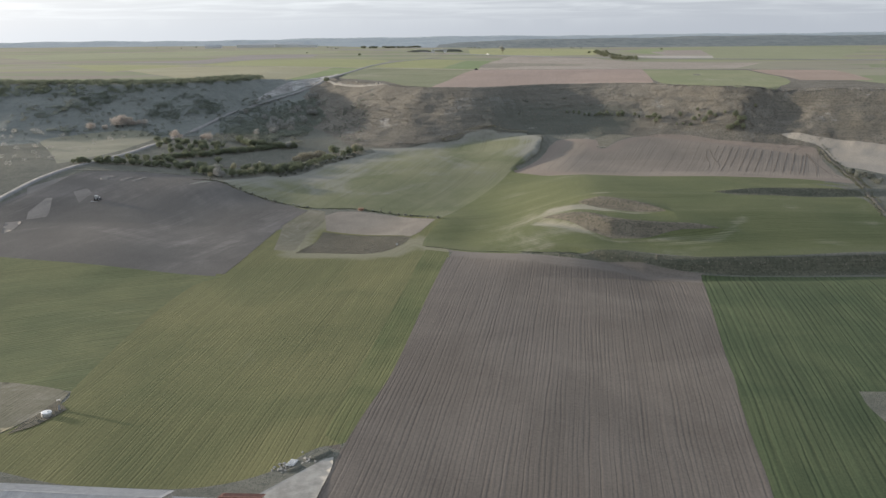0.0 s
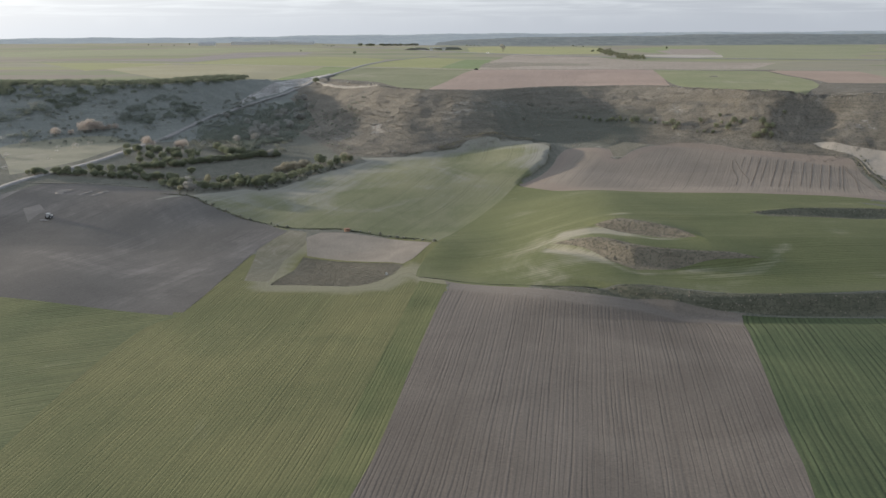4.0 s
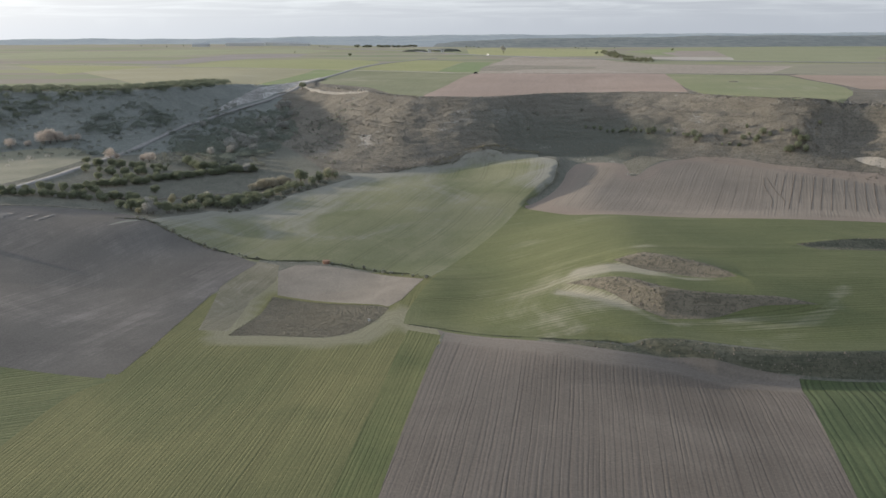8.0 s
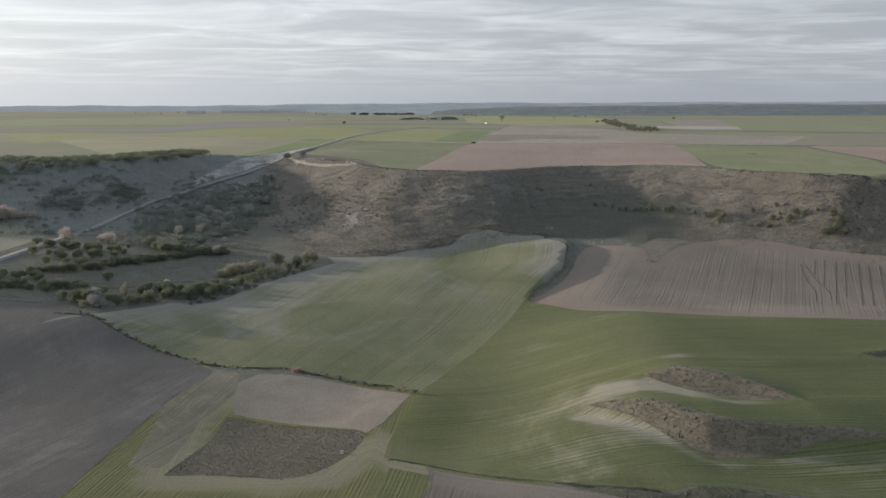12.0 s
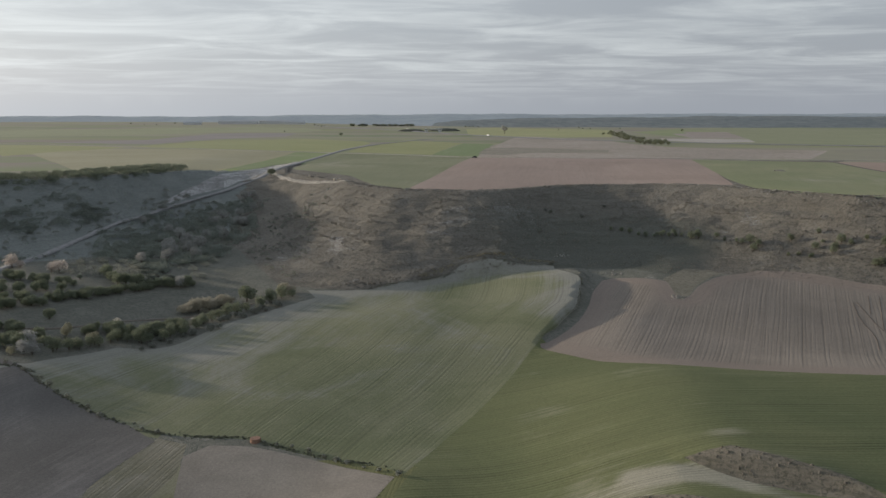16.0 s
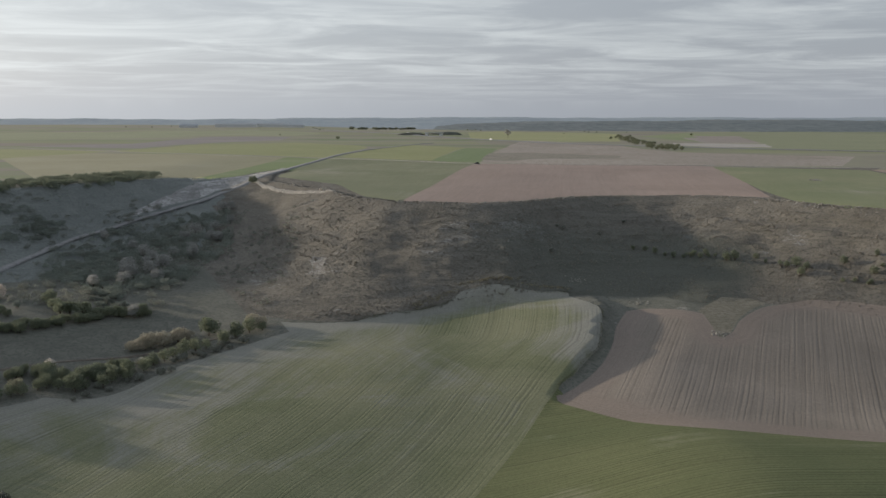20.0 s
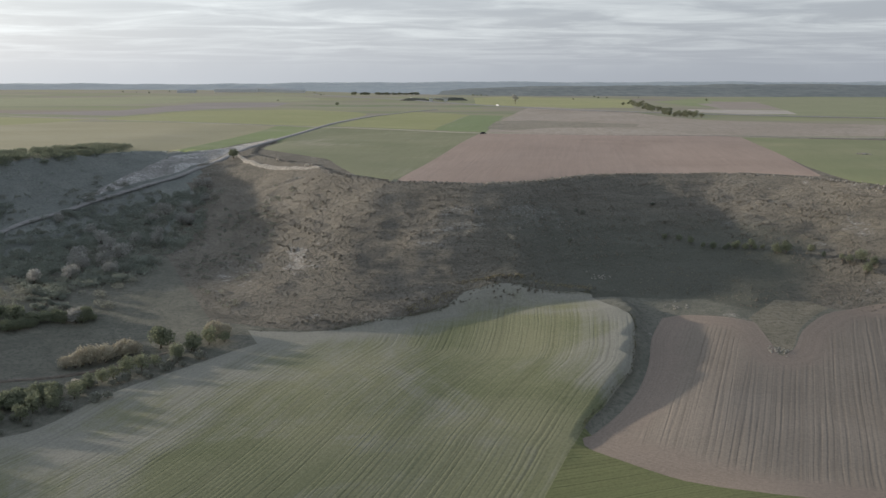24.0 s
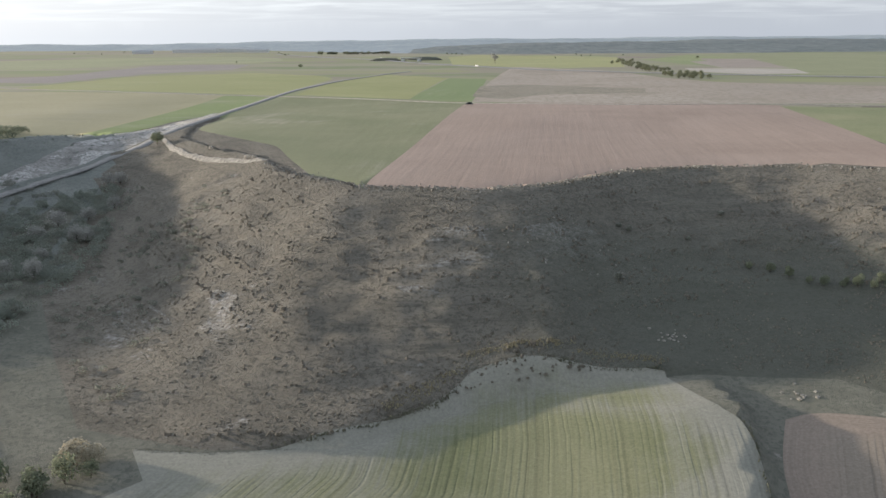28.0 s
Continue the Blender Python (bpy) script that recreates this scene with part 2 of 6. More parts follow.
MAT = {
    "hill": wild("dry_hill_grass", ((0.13, 0.116, 0.088), (0.17, 0.152, 0.117), (0.083, 0.076, 0.057)), (0.29, 0.275, 0.242), 0.61, 22.0, 0.6, (1, 1, 1), ((0.118, 0.12, 0.098), (0.092, 0.097, 0.078))),
    # the gully's bluish haze is put into these grass colours
    "gully": wild("shaded_scrub_grass", ((0.15, 0.162, 0.142), (0.188, 0.198, 0.172), (0.12, 0.134, 0.118)), (0.27, 0.265, 0.235), 0.64, 22.0, 0.5),
    "margin": wild("weedy_margin", ((0.118, 0.117, 0.088), (0.15, 0.145, 0.112), (0.088, 0.092, 0.068)), (0.28, 0.25, 0.2), 0.63, 8.0, 0.4),
    "green_near": field("young_wheat", (0.094, 0.1, 0.04), (0.137, 0.13, 0.053), 55, 81, 1.0, 0.15, (0.215, 0.198, 0.142), 0.8, headland=0.6, rows=1.15, ridge_by=0.1),
    "plot_margin": field("thin_crop", (0.122, 0.115, 0.074), (0.16, 0.146, 0.104), 10, 72, 1.2, 0.1, (0.23, 0.21, 0.165), 0.56, rows=1.3, ridge_by=0.12),
    "green_edge": field("wheat_strip", (0.076, 0.09, 0.034), (0.122, 0.124, 0.049), 40, 81, 1.0, 0.15, (0.16, 0.15, 0.1), 0.8, rows=1.2, ridge_by=0.2),
    "green_left": field("wheat_left", (0.08, 0.094, 0.04), (0.118, 0.122, 0.052), 30, 22, 1.6, 0.16, (0.16, 0.15, 0.09), 0.7, rows=1.7, ridge_by=0.16),
    "ploughed_mid": field("harrowed_soil", (0.097, 0.082, 0.067), (0.135, 0.115, 0.095), 50, 81, 1.0, 0.12, (0.21, 0.188, 0.162), 0.8, headland=0.3, rows=1.35, ridge_by=0.16),
    "green_right": field("wheat_right", (0.046, 0.064, 0.028), (0.07, 0.086, 0.038), 30, 81, 1.4, 0.22, (0.15, 0.14, 0.085), 0.76, rows=2.0, ridge_by=0.36),
    "ploughed_left": field("dark_ploughland", (0.088, 0.081, 0.072), (0.115, 0.106, 0.094), 45, 65, 2.0, 0.03, (0.185, 0.166, 0.15), 0.585),
    "green_lobe": field("wheat_slope", (0.104, 0.114, 0.056), (0.156, 0.156, 0.09), 34, None, 1.2, 0.06, (0.195, 0.19, 0.162), 0.62, tracks=16.0, headland=0.12, rows=1.4, ridge_by=0.05),
    "green_spur": field("wheat_spur", (0.081, 0.093, 0.038), (0.108, 0.114, 0.049), 45, 3, 1.2, 0.14, (0.255, 0.236, 0.178), 0.69, headland=0.05, rows=1.3, ridge_by=0.2),
    "terracotta": field("reddish_soil", (0.156, 0.131, 0.103), (0.196, 0.166, 0.132), 40, 69, 0.8, 0.11, (0.188, 0.147, 0.118), 0.74, tracks=6.7, headland=0.5, rows=1.4, ridge_by=0.13, gauge=0.0),
    "pale_right": field("pale_soil", (0.225, 0.2, 0.165), (0.275, 0.248, 0.204), 40, 60, 3.0, 0.04),
    "pale_left": field("pale_stubble", (0.165, 0.162, 0.112), (0.215, 0.205, 0.15), 40, 30, 3.0, 0.05),
    "unworked": field("unworked_strip", (0.145, 0.132, 0.118), (0.188, 0.172, 0.151), 12, 65, 1.4, 0.12),
    "sandy_plot": field("sandy_soil", (0.168, 0.146, 0.117), (0.216, 0.19, 0.154), 14, 80, 1.2, 0.03, (0.15, 0.14, 0.095), 0.66),
    "rough_plot": wild("weedy_plot", ((0.104, 0.092, 0.062), (0.13, 0.116, 0.08), (0.084, 0.077, 0.05)), (0.26, 0.225, 0.17), 0.72, 9.0, 0.3),
    "cut_slope": wild("eroded_chalk", ((0.225, 0.218, 0.198), (0.31, 0.3, 0.272), (0.15, 0.145, 0.128)), (0.48, 0.46, 0.42), 0.5, 9.0, 0.7),
    # dry grass, made brighter than the hill's: sunlight put into the colour
    "notch_grass": wild("yellow_dry_grass", ((0.158, 0.142, 0.096), (0.2, 0.176, 0.124), (0.105, 0.098, 0.066)), (0.34, 0.31, 0.25), 0.66, 7.0, 0.4),
    # greener bank grass, darkened in its colour for the bank's shaded face
    "bank_shaded": wild("green_bank", ((0.082, 0.084, 0.054), (0.118, 0.112, 0.074), (0.054, 0.058, 0.036)), (0.3, 0.27, 0.21), 0.67, 9.0, 0.4),
    "bank": wild("grassy_bank", ((0.135, 0.116, 0.08), (0.185, 0.157, 0.108), (0.084, 0.078, 0.05)), (0.33, 0.29, 0.23), 0.64, 9.0, 0.4),
    "red_field": field("red_ploughland", (0.222, 0.166, 0.132), (0.266, 0.202, 0.162), 70, 82, 3.0, 0.09, (0.30, 0.235, 0.185), 0.7),
    "plateau_green_right": field("plateau_wheat_right", (0.15, 0.165, 0.078), (0.21, 0.205, 0.11), 90, 80, 6.0, 0.06),
    "plateau_brown_right": field("plateau_soil_right", (0.23, 0.170, 0.13), (0.27, 0.2, 0.155), 70, 80, 6.0, 0.06),
    "plateau_green_front": field("plateau_wheat_front", (0.135, 0.145, 0.075), (0.175, 0.175, 0.10), 60, 85, 5.0, 0.06),
    "plateau_green_mid": field("plateau_wheat_mid", (0.19, 0.2, 0.077), (0.23, 0.228, 0.10), 90, 10, 7.0, 0.05),
    "plateau_green_bright": field("plateau_wheat_bright", (0.13, 0.17, 0.068), (0.155, 0.19, 0.082), 90, 80, 7.0, 0.05),
    "plateau_scrub": wild("plateau_fallow", ((0.27, 0.22, 0.17), (0.33, 0.275, 0.215), (0.205, 0.175, 0.122)), (0.34, 0.3, 0.25), 0.7, 60.0, 0.3, (0.3, 0.3, 0.3)),
    "plateau_tan_left": field("plateau_stubble", (0.225, 0.207, 0.118), (0.275, 0.25, 0.155), 120, 20, 8.0, 0.05),
    "plateau_green_left": field("plateau_wheat_left", (0.14, 0.18, 0.065), (0.172, 0.202, 0.082), 90, 20, 8.0, 0.05),
    "plateau_green_wide": field("plateau_wheat_wide", (0.192, 0.203, 0.078), (0.235, 0.232, 0.105), 160, 10, 9.0, 0.04),
    "plateau_purple": field("plateau_bare", (0.18, 0.158, 0.145), (0.21, 0.188, 0.17), 160, 10, 9.0, 0.04),
    "plateau_green_far": field("plateau_wheat_far", (0.19, 0.20, 0.11), (0.225, 0.23, 0.13), 200, 10, 9.0, 0.03),
    "plateau_green_north": field("plateau_wheat_north", (0.19, 0.21, 0.10), (0.235, 0.24, 0.12), 160, 10, 9.0, 0.03),
    "plateau_east_green": field("plateau_wheat_east", (0.16, 0.19, 0.085), (0.195, 0.215, 0.10), 160, 10, 9.0, 0.03),
    "plateau_east_brown": field("plateau_soil_east", (0.23, 0.195, 0.165), (0.26, 0.22, 0.185), 160, 10, 9.0, 0.03),
    "plateau_rest": patchwork("plateau_far_fields"),
    "plateau_thicket": wild("plateau_thicket", ((0.215, 0.185, 0.135), (0.265, 0.225, 0.168), (0.14, 0.13, 0.085)), (0.3, 0.26, 0.21), 0.62, 20.0, 0.4, (0.5, 0.5, 0.5)),
    "plateau_pale": field("plateau_dust", (0.29, 0.262, 0.22), (0.335, 0.302, 0.255), 60, 10, 6.0, 0.04),
    "plateau_brown_far": field("plateau_soil_far", (0.215, 0.18, 0.15), (0.25, 0.21, 0.175), 90, 10, 6.0, 0.05),
    "plateau_green_east": field("plateau_wheat_strip", (0.175, 0.185, 0.10), (0.205, 0.21, 0.118), 90, 10, 6.0, 0.05),
    "plateau_yellow": field("plateau_rape", (0.22, 0.225, 0.095), (0.26, 0.255, 0.115), 90, 10, 6.0, 0.05),
}
for name in ("bank_low", "bank_high"):
    MAT[name] = MAT["bank"]
for name in ("bank_front", "bank_far"):
    MAT[name] = MAT["bank_shaded"]
for name in ("unworked_north", "unworked_south", "unworked_road"):
    MAT[name] = MAT["unworked"]


# ---- the lie of the land ----
RIM = [(2600, -500), (1500, 0), (700, 420), (420, 560), (280, 636), (207, 668), (182.9, 706.8), (165.8, 750.0), (138.3, 776.3), (106.9, 778.8), (79.9, 772.4),
       (53.0, 746.5), (29.2, 736.8), (-5.3, 745.4), (-31.2, 776.7), (-46.3, 817.7), (-72.2, 852.2), (-91.6, 888.9), (-100.2, 947.2), (-97.0, 1001.1), (-105.6, 1003.3), (-111.0, 952.5),
       (-125.1, 912.6), (-158.6, 892.5), (-178.6, 838.9), (-202, 784), (-242, 772), (-300, 777), (-362, 787), (-500, 800), (-900, 860), (-2600, 1300)]
FOOT = [(2600, -700), (1500, -200), (700, 300), (400, 480), (260, 572), (190, 622), (133, 648), (112, 640), (100, 655), (75, 660), (40, 658), (22, 655),
        (-5, 638), (-30, 640), (-60, 652), (-80, 692), (-110, 760), (-119, 830), (-129, 830), (-138, 760), (-165, 700), (-230, 680),
        (-330, 640), (-600, 560), (-2600, 500)]
SWELLS = [  # middle, half widths and height of the valley floor's rises and dips
    (20, 592, 48, 36, 4.0), (-135, 537, 36, 34, 5.5), (5, 468, 22, 22, 4.0), (-50, 450, 28, 24, -2.5), (-95, 632, 30, 32, -4.0),
]
BANKS = [  # a step across a line y(x): xs, ys, half width, height
    ((20, 60, 75, 90, 112, 150, 210, 320), (421, 404, 395, 388, 385, 387, 388, 388), (0.5, 1.0, 2.0, 3.5, 3.5, 3.5, 3.5, 3.5), (0.3, 1.2, 3.2, 6.0, 6.5, 6.5, 6.5, 6.5)),
    ((46, 56, 68, 80, 95, 120, 138), (446, 439, 430, 420, 417, 416, 413), (0.5, 4.0, 6.0, 4.5, 4.5, 3.0, 0.5), (0.2, 3.6, 6.6, 6.2, 6.2, 3.6, 0.2)),
    ((68, 80, 90, 100, 112), (457, 452, 447, 442, 434), (0.5, 4.0, 4.5, 3.5, 0.5), (0.2, 3.8, 4.4, 3.4, 0.2)),
    ((142, 165, 190, 215, 260), (470, 474, 476, 478, 478), (0.5, 3.0, 4.0, 3.5, 3.0), (0.2, 2.5, 3.5, 3.5, 3.0)),
]


def ramp(a, b, v):
    u = np.clip((v - a) / (b - a), 0, 1)
    return u * u * (3 - 2 * u)


def away(line, x, y):
    """Distance to a line of points, and whether a place lies north of it."""
    best, side = np.full(x.shape, 1e9), np.zeros(x.shape)
    for (ax, ay), (bx, by) in zip(line, line[1:]):
        ux, uy = bx - ax, by - ay
        k = np.clip(((x - ax) * ux + (y - ay) * uy) / (ux * ux + uy * uy), 0, 1)
        best = np.minimum(best, np.hypot(x - ax - k * ux, y - ay - k * uy))
        over = (np.minimum(ax, bx) <= x) & (x < np.maximum(ax, bx))
        at = ay + (x - ax) * uy / (ux if ux else 1)
        side += over & (y > at)
    return best, side % 2 > 0


def waves(x, y, scale, seed):
    """Slow swells from a few crossed sines."""
    out = 0 * x
    for n in range(5):
        a = seed * 1.7 + n * 1.3
        out = out + np.sin((x * math.cos(a) + y * math.sin(a)) * 6.28 / (scale * (0.7 + 0.22 * n)) + a * 3.1)
    return out / 3


def height(x, y):
    x, y = np.asarray(x, float), np.asarray(y, float)
    low = np.interp(y, (-800, 0, 200, 250, 380, 430, 470, 500, 580, 640, 700, 770, 835, 900, 960, 1000, 4000),
                    (-6, -6, -3, 0, 4.5, 7, 8.5, 11.5, 19, 29, 33.5, 37, 45, 55, 64, 67, 68))
    spur = np.interp(y, (378, 385, 400, 412, 434, 465, 513, 545, 580, 612, 660), (0, 1.5, 6, 9.5, 14.5, 17, 14, 9, 8, 7.5, 5))
    low = low + spur * ramp(8, 88, x) * (1 - 0.25 * ramp(120, 300, x))
    low = low + 12 * ramp(-110, -225, x) * np.exp(-(((y - 555) / 75) ** 2)) + 3 * ramp(-60, -170, x) * ramp(300, 420, y) * (1 - ramp(420, 520, y))
    low = low + 1.2 * np.exp(-(((x + 20) / 60) ** 2 + ((y - 560) / 60) ** 2)) + 0.5 * waves(x, y, 90, 2)
    for cx, cy, wx, wy, lift in SWELLS:
        low = low + lift * np.exp(-(((x - cx) / wx) ** 2 + ((y - cy) / wy) ** 2))
    for xs, ys, wide, tall in BANKS:
        inside = (x > xs[0]) & (x < xs[-1])
        d, w, a = y - np.interp(x, xs, ys), np.interp(x, xs, wide), np.interp(x, xs, tall)
        low = low + inside * a * (ramp(-1, 1, d / w) - ramp(-24, 24, d))
    side = x - np.interp(y, (555, 569, 582, 594, 610, 628, 642, 655), (43, 47.5, 53.5, 62, 68, 72, 74.5, 73))
    drop = np.interp(y, (556, 572, 590, 640, 660), (0, 2.4, 4.2, 4.2, 0.6))
    low = low + drop * (0.5 * ramp(-45, 0, side) * (1 - ramp(0, 3, side)) - 0.5 * ramp(0, 3, side) * (1 - ramp(6, 34, side)))
    dr, up = away(RIM, x, y)
    df, off = away(FOOT, x, y)
    k = df / (df + dr + 1e-6)
    k = np.sqrt(k * k + 0.0016) * 1.04 - 0.0416 * (1 - k)
    k = np.clip(k, 0, 1)
    k = np.where(up, 1.0, np.where(off, k, 0.0)) ** (1.5 - 0.8 * ramp(-60, 30, x) * (1 - ramp(38, 75, x)) + 0.1 * ramp(-60, -90, x))
    k = k + 0.014 * np.sin(k * 31) * ramp(40, 120, x) * (k < 1) * (k > 0)
    top = 67.5 - 3.0 * ramp(-200, -130, x) * (1 - ramp(110, 210, x)) * (1 - ramp(20, 220, dr)) + 0.35 * waves(x, y, 160, 5) * ramp(0, 60, dr) - 1.2 * np.exp(-dr / 5) * up + 2.0 * ramp(1500, 2300, y) - 30 * ramp(0, 260, y - np.interp(x, (-700, -330, -60, 130, 700, 1500), (4000, 3600, 2850, 2560, 2480, 2500)))
    rough = (0.9 * waves(x, y, 33, 1) + 0.45 * waves(x, y, 13, 3) + 0.2 * waves(x, y, 6, 4)) * np.clip(4 * k * (1 - k), 0, 1) * (~up)
    ledge = 2.0 * ramp(0.2, 1.8, df) * (1 - ramp(3, 16, df)) * off * (~up) * ramp(-48, -30, x) * (1 - ramp(60, 84, x))
    step = 0.3 * np.sin(k * 75 + waves(x, y, 50, 7)) * np.clip(3 * k * (1 - k), 0, 1) * ramp(-95, -60, x)
    nose = 5 * np.exp(-(((x - 209) / 13) ** 2 + ((y - 643) / 15) ** 2)) - 6.5 * np.exp(-(((x - 242) / 16) ** 2 + ((y - 636) / 14) ** 2))
    return low + (top - low) * k + rough + ledge + step + nose


